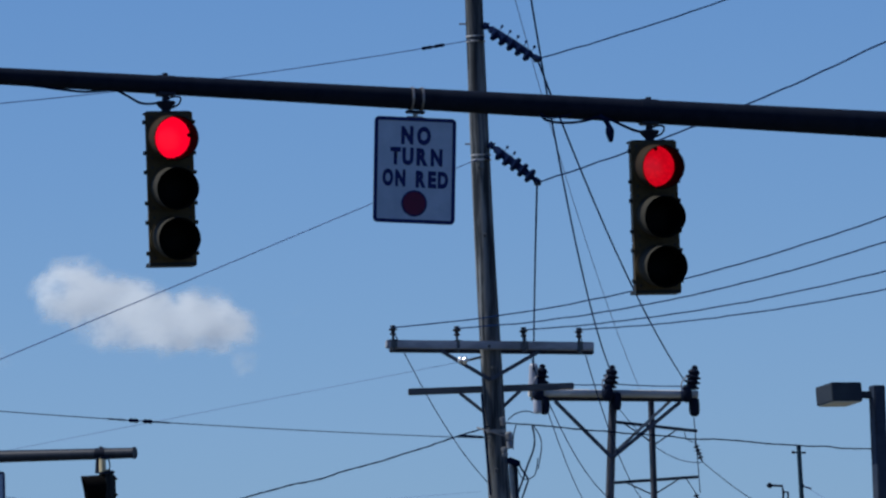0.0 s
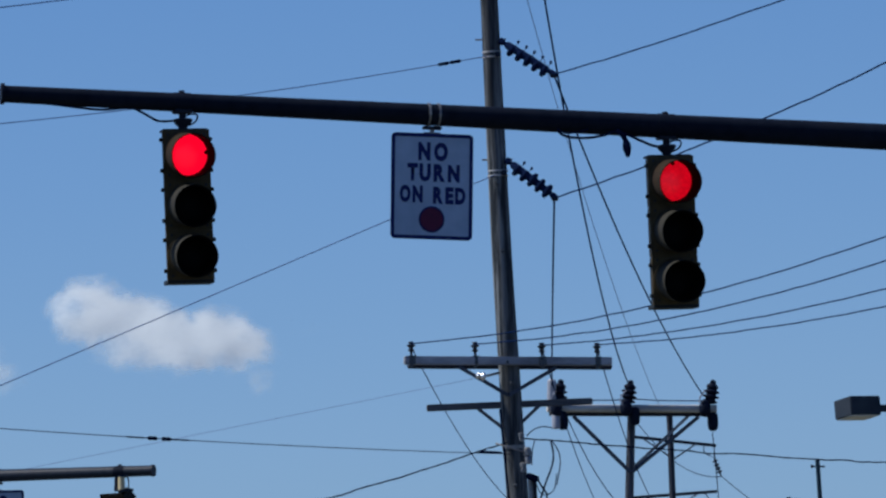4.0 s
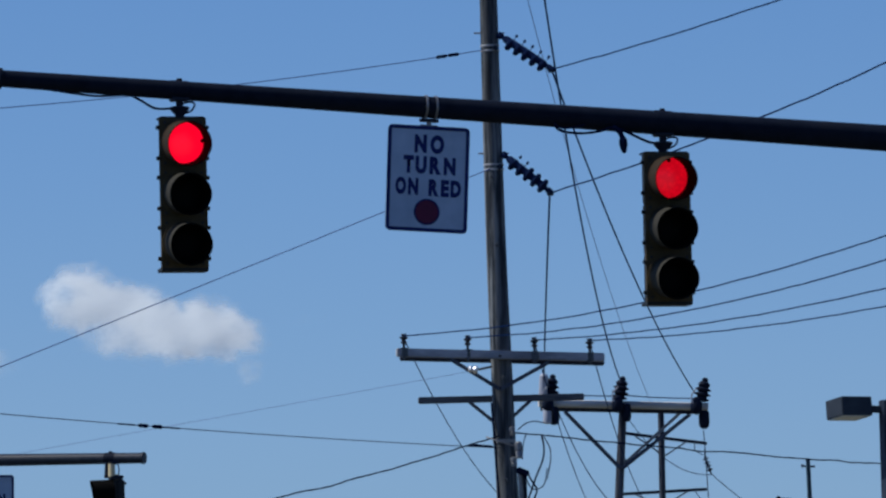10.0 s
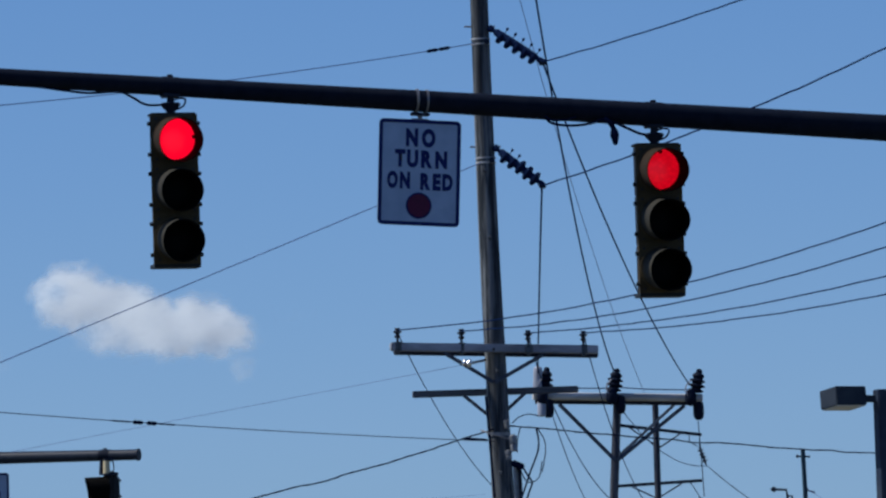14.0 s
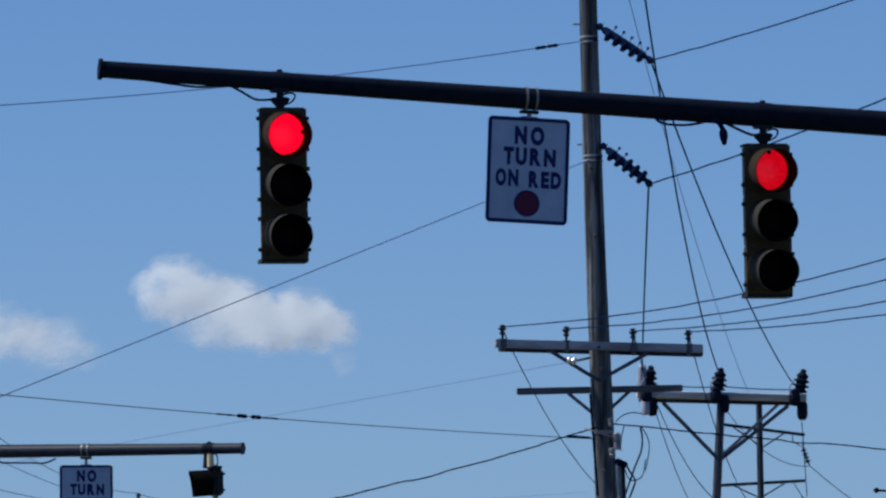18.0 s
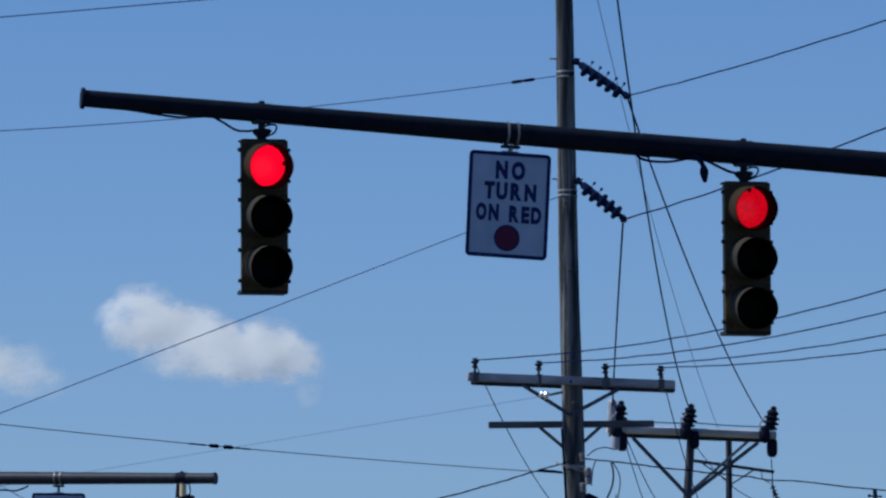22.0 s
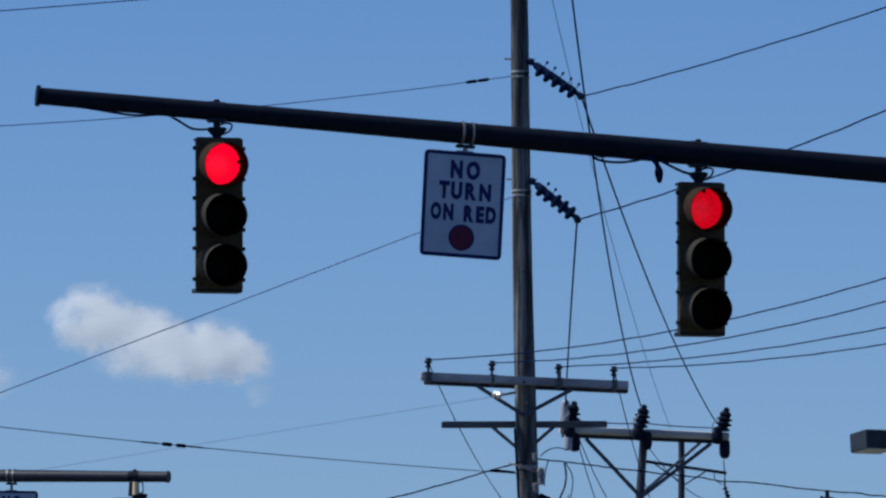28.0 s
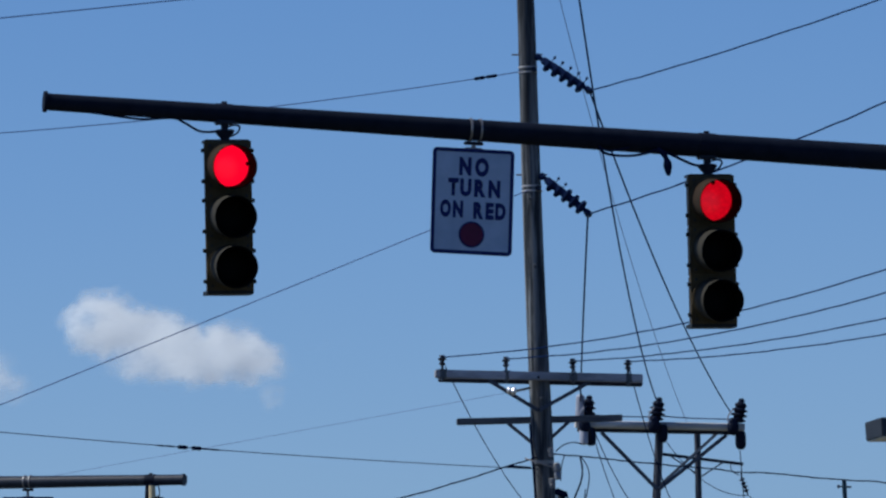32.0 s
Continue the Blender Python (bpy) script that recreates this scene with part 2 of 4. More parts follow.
def rod(bm, a, b, r0, r1=None, n=12, caps=True):
    """A round bar from a to b, tapered from r0 to r1."""
    m, length = frame_along(a, b)
    geo = bmesh.ops.create_cone(bm, cap_ends=caps, segments=n, radius1=r0, radius2=r0 if r1 is None else r1, depth=length)
    bmesh.ops.transform(bm, verts=geo["verts"], matrix=m @ Matrix.Translation((0, 0, length / 2)))
    return geo["verts"]


def block(bm, centre, size, m=Matrix(), bevel=0.0):
    geo = bmesh.ops.create_cube(bm, size=1.0)
    vs = geo["verts"]
    bmesh.ops.transform(bm, verts=vs, matrix=m @ Matrix.Translation(centre) @ Matrix.Diagonal((*size, 1)))
    if bevel:
        es = list({e for v in vs for e in v.link_edges})
        bmesh.ops.bevel(bm, geom=es, offset=bevel, segments=2, affect="EDGES", clamp_overlap=True)


def bar(bm, a, b, wide, high, bevel=0.006):
    """A squared timber or flat bar from a to b."""
    a, b = Vector(a), Vector(b)
    d = b - a
    x = d.normalized()
    up = Vector((0, 0, 1)) if abs(x.z) < 0.95 else Vector((0, 1, 0))
    y = up.cross(x).normalized()
    z = x.cross(y)
    m = Matrix((x, y, z)).transposed().to_4x4()
    m.translation = (a + b) / 2
    block(bm, (0, 0, 0), (d.length, wide, high), m, bevel)


def lathe(bm, profile, m=Matrix(), n=18):
    """A turned body: (radius, height) rows about the local z axis."""
    rings = []
    for r, z in profile:
        rings.append([bm.verts.new(m @ Vector((r * math.cos(k * math.tau / n), r * math.sin(k * math.tau / n), z))) for k in range(n)])
    for lo, hi in zip(rings, rings[1:]):
        for k in range(n):
            bm.faces.new((lo[k], lo[(k + 1) % n], hi[(k + 1) % n], hi[k]))
    bm.faces.new(rings[0][::-1])
    bm.faces.new(rings[-1])


def sweep(bm, pts, r, n=6):
    """A round cable along a run of points."""
    pts = [Vector(p) for p in pts]
    rings = []
    for i, p in enumerate(pts):
        d = (pts[min(i + 1, len(pts) - 1)] - pts[max(i - 1, 0)]).normalized()
        side = d.cross(Vector((0, 0, 1)))
        side = side.normalized() if side.length > 1e-4 else Vector((1, 0, 0))
        up = side.cross(d)
        rings.append([bm.verts.new(p + r * (math.cos(k * math.tau / n) * side + math.sin(k * math.tau / n) * up)) for k in range(n)])
    for lo, hi in zip(rings, rings[1:]):
        for k in range(n):
            bm.faces.new((lo[k], lo[(k + 1) % n], hi[(k + 1) % n], hi[k]))
    bm.faces.new(rings[0][::-1])
    bm.faces.new(rings[-1])


def smooth_run(pts, steps=8):
    """Points of a soft curve through the given ones."""
    pts = [Vector(p) for p in pts]
    out = []
    for i in range(len(pts) - 1):
        p0, p1, p2, p3 = pts[max(i - 1, 0)], pts[i], pts[i + 1], pts[min(i + 2, len(pts) - 1)]
        for k in range(steps):
            t = k / steps
            out.append(0.5 * (2 * p1 + (p2 - p0) * t + (2 * p0 - 5 * p1 + 4 * p2 - p3) * t * t + (3 * p1 - p0 - 3 * p2 + p3) * t ** 3))
    return out + [pts[-1]]


def overhead(a, b, sag, r, label, material=None, lumps=0.0):
    """A hanging wire from a to b with its sag at mid span; lumps: the waviness of a lashed bundle."""
    a, b = Vector(a), Vector(b)
    n = 144 if lumps > 0.015 else 48
    pts = []
    for i in range(n + 1):
        t = i / n
        p = a.lerp(b, t) - Vector((0, 0, 4 * sag * t * (1 - t)))
        if lumps:
            p.z += lumps * (noise.noise(Vector((t * 26, a.x, a.z))) + 0.35 * noise.noise(Vector((t * 120, a.z, a.x))))
        pts.append(p)
    m = bmesh.new()
    sweep(m, [p - a for p in pts], r)
    ob = part("overhead_wire", m, material or LINE_WIRE)
    ob.matrix_world = Matrix.Translation(a)
    return tagged(ob, label, "wire", "overhead wires")


def splice(wire, t, r, length, offs):
    """Dark sleeves clamped on a wire, near a share t of its run."""
    vs = wire.data.vertices
    k = int(t * 48)
    a = sum((vs[k * 6 + i].co for i in range(6)), Vector()) / 6
    b = sum((vs[(k + 1) * 6 + i].co for i in range(6)), Vector()) / 6
    d = (b - a).normalized()
    for off in offs:
        m = bmesh.new()
        h = length / 2
        lathe(m, [(r * 0.4, -h), (r * 0.9, -h * 0.75), (r, -h * 0.3), (r * 0.8, h * 0.1), (r, h * 0.45), (r * 0.85, h * 0.8), (r * 0.4, h)], frame_along(a + d * off, a + d * (off + 1))[0], 8)
        part("splice_sleeve", m, CABLE, wire, "black splice sleeve")


def lash(wire, r, wide, pitch):
    """A thin strand wound round a wavy cable."""
    vs = wire.data.vertices
    mids = [sum((vs[k * 6 + i].co for i in range(6)), Vector()) / 6 for k in range(len(vs) // 6)]
    d = (mids[-1] - mids[0]).normalized()
    side = d.cross(Vector((0, 0, 1))).normalized()
    run, done = [], 0.0
    for a, b in zip(mids, mids[1:]):
        for k in range(4):
            p = a.lerp(b, k / 4)
            turn = math.tau * (done + (b - a).length * k / 4) / pitch
            run.append(p + wide * (math.cos(turn) * side + math.sin(turn) * Vector((0, 0, 1))))
        done += (b - a).length
    m = bmesh.new()
    sweep(m, run, r, 5)
    part("lashing_strand", m, CABLE, wire, "thin strand wound round the cable")


# ---- ground ----
g = bmesh.new()
bmesh.ops.create_grid(g, x_segments=40, y_segments=40, size=4800)
tagged(part("ground", g, GROUND), "flat dry ground of grass and asphalt", "ground", kind="structure")

# ---- the near mast arm ----
TIP = Vector((-3.044, 63.950, 8.000))
FAR = Vector((3.192, 65.100, 7.550))
ALONG = (FAR - TIP).normalized()
ROOT = TIP + ALONG * 11.2


def mast_arm(tip, root, r_tip, r_root, label, paint, lip):
    ob = thing("mast_arm", Matrix.Translation((root.x, root.y, 0)), label, "mast arm", "signal mast arms")
    base = Vector((root.x, root.y, 0))
    m = bmesh.new()
    rod(m, tip - base, root - base, r_tip, r_root, 20)
    part("arm_tube", m, paint, ob, smooth=True)
    m = bmesh.new()
    d = (root - tip).normalized()
    rod(m, tip - base - d * 0.014, tip - base + d * 0.010, r_tip * lip, r_tip * lip, 20)
    part("end_cap", m, paint, ob, "flanged end cap", smooth=True)
    m = bmesh.new()
    rod(m, (0, 0, 0.04), (0, 0, root.z + 0.5), 0.17, 0.13, 20)
    part("mast", m, paint, ob, smooth=True)
    m = bmesh.new()
    block(m, (0, 0, 0.02), (0.5, 0.5, 0.04), Matrix(), 0.008)
    part("base_plate", m, paint, ob)
    m = bmesh.new()
    rod(m, root - base - d * 0.32, root - base - d * 0.24, r_root * 1.5, r_root * 1.5, 16)
    part("arm_flange", m, paint, ob)
    return ob


mast_arm(TIP, ROOT, 0.060, 0.120, "blue-black tapered steel mast arm over the road", ARM_BLACK, 1.25)


# ---- traffic signals ----
def ring_shell(bm, r, y0, y1, cut, n=40, thick=0.006):
    """A tunnel visor: a tube along -y from the door, its lower lip cut back by cut."""
    outer, inner = [], []
    for k in range(n):
        a = k * math.tau / n
        c, s = math.cos(a), math.sin(a)
        end = y1 + cut * max(0.0, -s) ** 1.5
        outer.append((bm.verts.new((r * c, y0, r * s)), bm.verts.new((r * 1.015 * c, end, r * 1.015 * s))))
        inner.append((bm.verts.new(((r - thick) * c, y0, (r - thick) * s)), bm.verts.new(((r * 1.015 - thick) * c, end, (r * 1.015 - thick) * s))))
    return outer, inner


def visor(parent, z, length, r, cut, paint, label):
    ob = None
    for which, mat in ((0, paint), (1, VISOR_IN)):
        bm = bmesh.new()
        outer, inner = ring_shell(bm, r, -0.10, -0.10 - length, cut)
        n = len(outer)
        for k in range(n):
            o0, o1, i0, i1 = outer[k], outer[(k + 1) % n], inner[k], inner[(k + 1) % n]
            if which == 0:
                bm.faces.new((o0[0], o1[0], o1[1], o0[1]))
            else:
                bm.faces.new((i0[0], i0[1], i1[1], i1[0]))
                bm.faces.new((o0[1], o1[1], i1[1], i0[1]))
        for v in [v for v in bm.verts if not v.link_faces]:
            bm.verts.remove(v)
        for v in bm.verts:  # the visors droop a little
            v.co.z += z + 0.125 * (v.co.y + 0.10)
        if which == 0:
            ob = part("visor", bm, mat, parent, label, smooth=True)
        else:
            part("visor_lining", bm, mat, ob, "matt black lining", smooth=True)
    return ob


def traffic_signal(m, label, red, stem, top_visor=0.1475, spot=(0.0, 0.13), visor_length=0.245):
    """Three sections under a hanger; origin at the top of the housing, lenses towards -y."""
    ob = thing("traffic_signal", m, label, "traffic light", "traffic signals")
    sec, wide, deep = 0.3515, 0.333, 0.17
    for i in range(3):
        z = -sec * (i + 0.5)
        bm = bmesh.new()
        block(bm, (0, 0.02, z), (wide - 0.07, deep, sec - 0.002), Matrix(), 0.006)
        part("housing", bm, SIGNAL_DARK, ob, "dark green housing section")
        bm = bmesh.new()
        block(bm, (0, -0.080, z), (wide, 0.034, sec - 0.0008), Matrix(), 0.002)
        door = part("door", bm, SIGNAL_OLIVE, ob, "faded olive door")
        bm = bmesh.new()
        lathe(bm, [(0.162, 0.0), (0.160, 0.012), (0.150, 0.014), (0.148, 0.0)], Matrix.Translation((0, -0.097, z)) @ pose(0, 0, 0, 90), 36)
        part("lens_ring", bm, SIGNAL_OLIVE, door, smooth=True)
        bm = bmesh.new()
        lathe(bm, [(0.147, 0.0), (0.145, 0.010), (0.118, 0.024), (0.070, 0.034), (0.012, 0.037)], Matrix.Translation((0, -0.090, z)) @ pose(0, 0, 0, 90), 32)
        part("lens", bm, red if i == 0 else LENS_DARK, ob, "glowing red lens" if i == 0 else "unlit dark lens", smooth=True)
        if i == 0:
            # black disc added for a dark spot in the lit lens
            bm = bmesh.new()
            lathe(bm, [(0.015, 0.0), (0.013, 0.006), (0.006, 0.008)], Matrix.Translation((spot[0], -0.118, z + spot[1])) @ pose(0, 0, 0, 90), 12)
            part("lens_spot", bm, VISOR_IN, ob, "small black disc for a dark spot on the lens", smooth=True)
        # the top visor's colour is dimmed for the weaker light on its wall
        visor(ob, z, visor_length, top_visor if i == 0 else 0.1475, 0.05, *((VISOR_BROWN, "tunnel visor, lighting put into its brown colour") if i == 0 else (VISOR_OUT, "chalky tunnel visor")))
        for side in (-1, 1):
            for dz in (0.108, -0.108):
                bm = bmesh.new()
                rod(bm, (side * (wide / 2 - 0.006), -0.078, z + dz), (side * (wide / 2 + 0.020), -0.078, z + dz), 0.016, 0.014, 8)
                part("door_latch", bm, SIGNAL_DARK, ob)
        for side in (-1, 1):
            for dz in (-1, 1):
                bm = bmesh.new()
                rod(bm, (side * 0.128, -0.095, z + dz * 0.142), (side * 0.128, -0.103, z + dz * 0.142), 0.009, 0.007, 8)
                part("screw", bm, DULL_IRON, door)
    bm = bmesh.new()
    block(bm, (0, -0.014, -3 * sec - 0.007), (wide - 0.002, deep - 0.006, 0.028), Matrix(), 0.003)
    part("bottom_cap", bm, SIGNAL_DARK, ob)
    bm = bmesh.new()
    block(bm, (0, -0.01, 0.002), (wide - 0.02, deep - 0.02, 0.016), Matrix(), 0.004)
    part("top_cap", bm, SIGNAL_DARK, ob)
    bm = bmesh.new()
    lathe(bm, [(0.030, 0.012), (0.034, 0.028), (0.062, 0.058), (0.072, 0.076), (0.060, 0.086), (0.026, 0.090), (0.026, stem)], Matrix(), 16)
    part("hanger", bm, DULL_IRON, ob, "dark cast hanger", smooth=True)
    bm = bmesh.new()
    block(bm, (0, 0, stem + 0.005), (0.13, 0.11, 0.03), Matrix(), 0.008)
    part("hanger_saddle", bm, DULL_IRON, ob)
    bm = bmesh.new()
    sweep(bm, smooth_run([(0.02, -0.01, 0.03), (0.085, -0.01, 0.06), (0.105, -0.01, 0.105), (0.07, -0.01, 0.118), (0.02, -0.01, 0.105)]), 0.007)
    part("cable_loop", bm, CABLE, ob, "black signal cable loop")
    return ob


def clamp(parent, at, along, r, label=""):
    """A dark band of a hanger round the arm."""
    bm = bmesh.new()
    a = Vector(at)
    rod(bm, a - along * 0.06, a + along * 0.06, r * 1.05, r * 1.05, 20)
    rod(bm, a + Vector((0, 0, r)), a + Vector((0, 0, r + 0.018)), 0.025, 0.018, 8)
    return part("arm_clamp", bm, ARM_BLACK, parent, label, smooth=True)


def on_arm(reach):
    """The point of the near arm's axis at that distance from its tip."""
    return TIP + ALONG * reach


HEAD_L = Vector((-1.804, 64.190, 7.711))
HEAD_R = Vector((1.582, 64.810, 7.448))
# top visors are widened so the red shows as wide as its bloom
for place, yaw, lens, bloom_r, spot, label in ((HEAD_L, 13, RED_BRIGHT, 0.155, (0.134, 0.012), "olive three-section traffic light, red lit, on mast arm"),
                                (HEAD_R, 14, RED_DULL, 0.152, (0.008, 0.120), "olive three-section traffic light, dimmer red lit")):
    share = (place.x - TIP.x) / ALONG.x
    axis = on_arm(share)
    place.y = axis.y
    r_arm = 0.060 + 0.060 * share / 11.2
    stem = axis.z - r_arm - place.z
    sig = traffic_signal(Matrix.Translation(place) @ pose(0, 0, 0, 0, 0, yaw), label, lens, stem, bloom_r, spot)
    back = Matrix.Rotation(radians(-yaw), 3, "Z")
    clamp(sig, back @ (axis - place), (back @ ALONG).normalized(), r_arm)


# ---- road signs ----
def letters(body, wide, high, m, parent, bold=0.012):
    """Block capitals of a given width and height, facing +z."""
    cu = bpy.data.curves.new("lettering", "FONT")
    cu.body, cu.size, cu.align_x, cu.align_y = body, 1.0, "CENTER", "CENTER"
    cu.offset, cu.resolution_u, cu.space_character = bold, 4, 1.12
    cu.space_word = 0.8
    ob = new("lettering", cu)
    me = bpy.data.meshes.new_from_object(ob)
    bpy.data.objects.remove(ob)
    xs, ys = [v.co.x for v in me.vertices], [v.co.y for v in me.vertices]
    sx, sy = wide / (max(xs) - min(xs)), high / (max(ys) - min(ys))
    me.transform(Matrix.Diagonal((sx, sy, 1, 1)) @ Matrix.Translation((-(max(xs) + min(xs)) / 2, -(max(ys) + min(ys)) / 2, 0)))
    me.materials.clear()
    me.materials.append(SIGN_BLACK)
    ob = new("lettering", me)
    ob.parent = parent
    ob.matrix_local = m
    return ob


def rounded(bm, w, h, r, front, back, hole=0.0, n=8):
    """A rounded plate in the xz plane from depth front to depth back; with a hole it becomes a border of that width."""
    def loop(w, h, r, y):
        vs = []
        for cx, cz, a0 in ((w / 2 - r, h / 2 - r, 0), (-w / 2 + r, h / 2 - r, 90), (-w / 2 + r, -h / 2 + r, 180), (w / 2 - r, -h / 2 + r, 270)):
            for k in range(n + 1):
                a = radians(a0 + 90 * k / n)
                vs.append(bm.verts.new((cx + r * math.cos(a), y, cz + r * math.sin(a))))
        return vs

    def belt(a, b):
        for i in range(len(a)):
            j = (i + 1) % len(a)
            bm.faces.new((a[i], a[j], b[j], b[i]))
    out, low = loop(w, h, r, front), loop(w, h, r, back)
    belt(out, low)
    if hole:
        inn, under = [loop(w - 2 * hole, h - 2 * hole, max(0.004, r - hole), y) for y in (front, back)]
        belt(out, inn)
        belt(inn, under)
        belt(under, low)
    else:
        for ring, y in ((out, front), (low, back)):
            mid = bm.verts.new((0, y, 0))
            for i in range(len(ring)):
                bm.faces.new((ring[i], ring[(i + 1) % len(ring)], mid))


def no_turn_sign(m, w, h, up, r_arm, tilt, label, skew=0.0):
    """A plate hung from the arm by two bands; origin at the plate's centre, face towards -y."""
    ob = thing("no_turn_sign", m, label, "road sign", "no turn signs")
    bm = bmesh.new()
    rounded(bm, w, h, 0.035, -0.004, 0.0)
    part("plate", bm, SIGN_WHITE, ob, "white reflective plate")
    bm = bmesh.new()
    rounded(bm, w - 0.002, h - 0.002, 0.035, -0.0065, -0.0035, 0.026)
    part("border", bm, SIGN_BLACK, ob, "black border")
    k = w / 0.592
    for body, x, z, wide, high in (("N", -0.058, 0.246, 0.088, 0.130), ("O", 0.062, 0.245, 0.100, 0.133),
                                   ("T", -0.141, 0.098, 0.076, 0.125), ("U", -0.051, 0.097, 0.082, 0.126), ("R", 0.052, 0.096, 0.084, 0.125), ("N", 0.156, 0.095, 0.086, 0.125),
                                   ("O", -0.193, -0.056, 0.078, 0.124), ("N", -0.103, -0.057, 0.074, 0.121), ("R", 0.045, -0.061, 0.074, 0.120), ("E", 0.127, -0.062, 0.060, 0.120), ("D", 0.205, -0.062, 0.076, 0.120)):
        letters(body, wide * k, high * k, Matrix.Translation((x * k, -0.0062, z * k)) @ pose(0, 0, 0, 90), ob, 0.062)
    bm = bmesh.new()
    lathe(bm, [(0.090 * k, 0.0), (0.090 * k, 0.003)], Matrix.Translation((0, -0.0035, -0.233 * k)) @ pose(0, 0, 0, 90), 40)
    part("red_disc", bm, SIGN_RED, ob, "dark red disc")
    bm = bmesh.new()
    tm = Matrix.Translation((0, -0.0035, -0.233 * k)) @ pose(0, 0, 0, 90)
    lathe(bm, [(0.082 * k, 0.001), (0.093 * k, 0.001), (0.093 * k, 0.0045), (0.082 * k, 0.0045)], tm, 40)
    bmesh.ops.delete(bm, geom=[f for f in bm.faces if len(f.verts) > 4], context="FACES_ONLY")
    part("disc_rim", bm, SIGN_BLACK, ob, "dark rim round the disc")
    bm = bmesh.new()
    block(bm, (0, 0.012, h / 2 - 0.004), (0.13, 0.03, 0.026), Matrix(), 0.006)
    part("top_bracket", bm, GALV, ob)
    bm = bmesh.new()
    rod(bm, (0, 0.012, h / 2), (0, 0.012, up - r_arm - 0.01), 0.017, 0.017, 10)
    part("hanger_tube", bm, GALV, ob, "grey hanger tube")
    bm = bmesh.new()
    block(bm, (0, 0, 0), (0.13, 0.07, 0.022), Matrix.Translation((0, 0.012, up - r_arm - 0.018)) @ Matrix.Rotation(radians(tilt), 4, "Y"), 0.005)
    part("saddle", bm, DULL_IRON, ob)
    for dx in (-0.030, 0.041):
        bm = bmesh.new()
        t = Matrix.Translation((0, 0.012, 0)) @ Matrix.Rotation(radians(skew), 4, "Z") @ Matrix.Translation((dx, 0, up - dx * math.tan(radians(tilt)))) @ Matrix.Rotation(radians(90 + tilt), 4, "Y")
        lathe(bm, [(r_arm + 0.002, -0.008), (r_arm + 0.008, -0.007), (r_arm + 0.008, 0.007), (r_arm + 0.002, 0.008)], t, 24)
        part("steel_band", bm, GALV, ob, "bright steel band", smooth=True)
    return ob


SIGN = Vector((-0.083, 64.500, 7.279))
share = (SIGN.x - TIP.x) / ALONG.x
SIGN.y = on_arm(share).y - 0.012
no_turn_sign(Matrix.Translation(SIGN) @ pose(0, 0, 0, 0, 3.1, 14), 0.592, 0.748, on_arm(share).z - SIGN.z, 0.060 + 0.060 * share / 11.2, 1.0,
             "white no turn on red sign hanging from arm")

# signal cables under the near arm
def slung(pts, r, label, boot=None):
    base = Vector(pts[0])
    bm = bmesh.new()
    sweep(bm, smooth_run([Vector(p) - base for p in pts]), r)
    ob = part("signal_cable", bm, CABLE)
    ob.matrix_world = Matrix.Translation(base)
    if boot:
        m, n = frame_along(Vector(boot[0]) - base, Vector(boot[1]) - base)
        bm = bmesh.new()
        lathe(bm, [(0.014, 0.0), (0.030, n * 0.25), (0.032, n * 0.5), (0.022, n * 0.8), (0.012, n)], m, 10)
        part("cable_boot", bm, CABLE, ob, "drop-shaped black boot", smooth=True)
    return tagged(ob, label, "cable", "signal cables")


slung([(-2.762, 64.000, 7.927), (-2.656, 64.000, 7.911), (-2.520, 64.050, 7.892), (-2.363, 64.080, 7.874), (-2.167, 64.100, 7.880), (-2.088, 64.120, 7.850), (-1.990, 64.140, 7.792), (-1.924, 64.160, 7.782), (-1.845, 64.180, 7.788)], 0.009,
      "black signal cable slung under the arm tip")
slung([(0.819, 64.600, 7.663), (0.841, 64.600, 7.622), (0.912, 64.620, 7.598), (1.032, 64.630, 7.591), (1.144, 64.650, 7.606), (1.224, 64.660, 7.629), (1.312, 64.700, 7.606), (1.391, 64.740, 7.571), (1.470, 64.770, 7.536), (1.518, 64.800, 7.525)], 0.010,
      "black signal cable slung between clamps")
slung([(1.228, 64.660, 7.636), (1.263, 64.660, 7.611), (1.288, 64.660, 7.575), (1.300, 64.660, 7.527), (1.304, 64.660, 7.455)], 0.020, "short loose end of black signal cable", ((1.296, 64.660, 7.570), (1.306, 64.660, 7.447)))
slung([(0.818, 64.580, 7.653), (0.873, 64.580, 7.627), (0.953, 64.600, 7.631), (1.033, 64.620, 7.650)], 0.007, "thin black cable tie under the arm")

# ---- the far mast arm ----
TIP2 = Vector((-3.427, 103.609, 7.646))
LEFT2 = Vector((-5.846, 104.600, 7.721))
ROOT2 = TIP2 + (LEFT2 - TIP2).normalized() * 10.5
far_arm = mast_arm(TIP2, ROOT2, 0.060, 0.118, "blue-grey steel mast arm across the junction, sunlight in its colour", ARM_STEEL, 1.14)
SIGN2 = Vector((-5.225, 104.200, 7.159))
share2 = (TIP2.x - SIGN2.x) / (TIP2 - LEFT2).normalized().x
axis2 = TIP2 + (LEFT2 - TIP2).normalized() * share2
SIGN2.y = axis2.y - 0.012
no_turn_sign(Matrix.Translation(SIGN2) @ pose(0, 0, 0, 0, 0.6, 5), 0.604, 0.748, axis2.z - SIGN2.z, 0.060 + 0.058 * share2 / 10.5, 0.0,
             "white no turn on red sign under the far arm", -27.0)
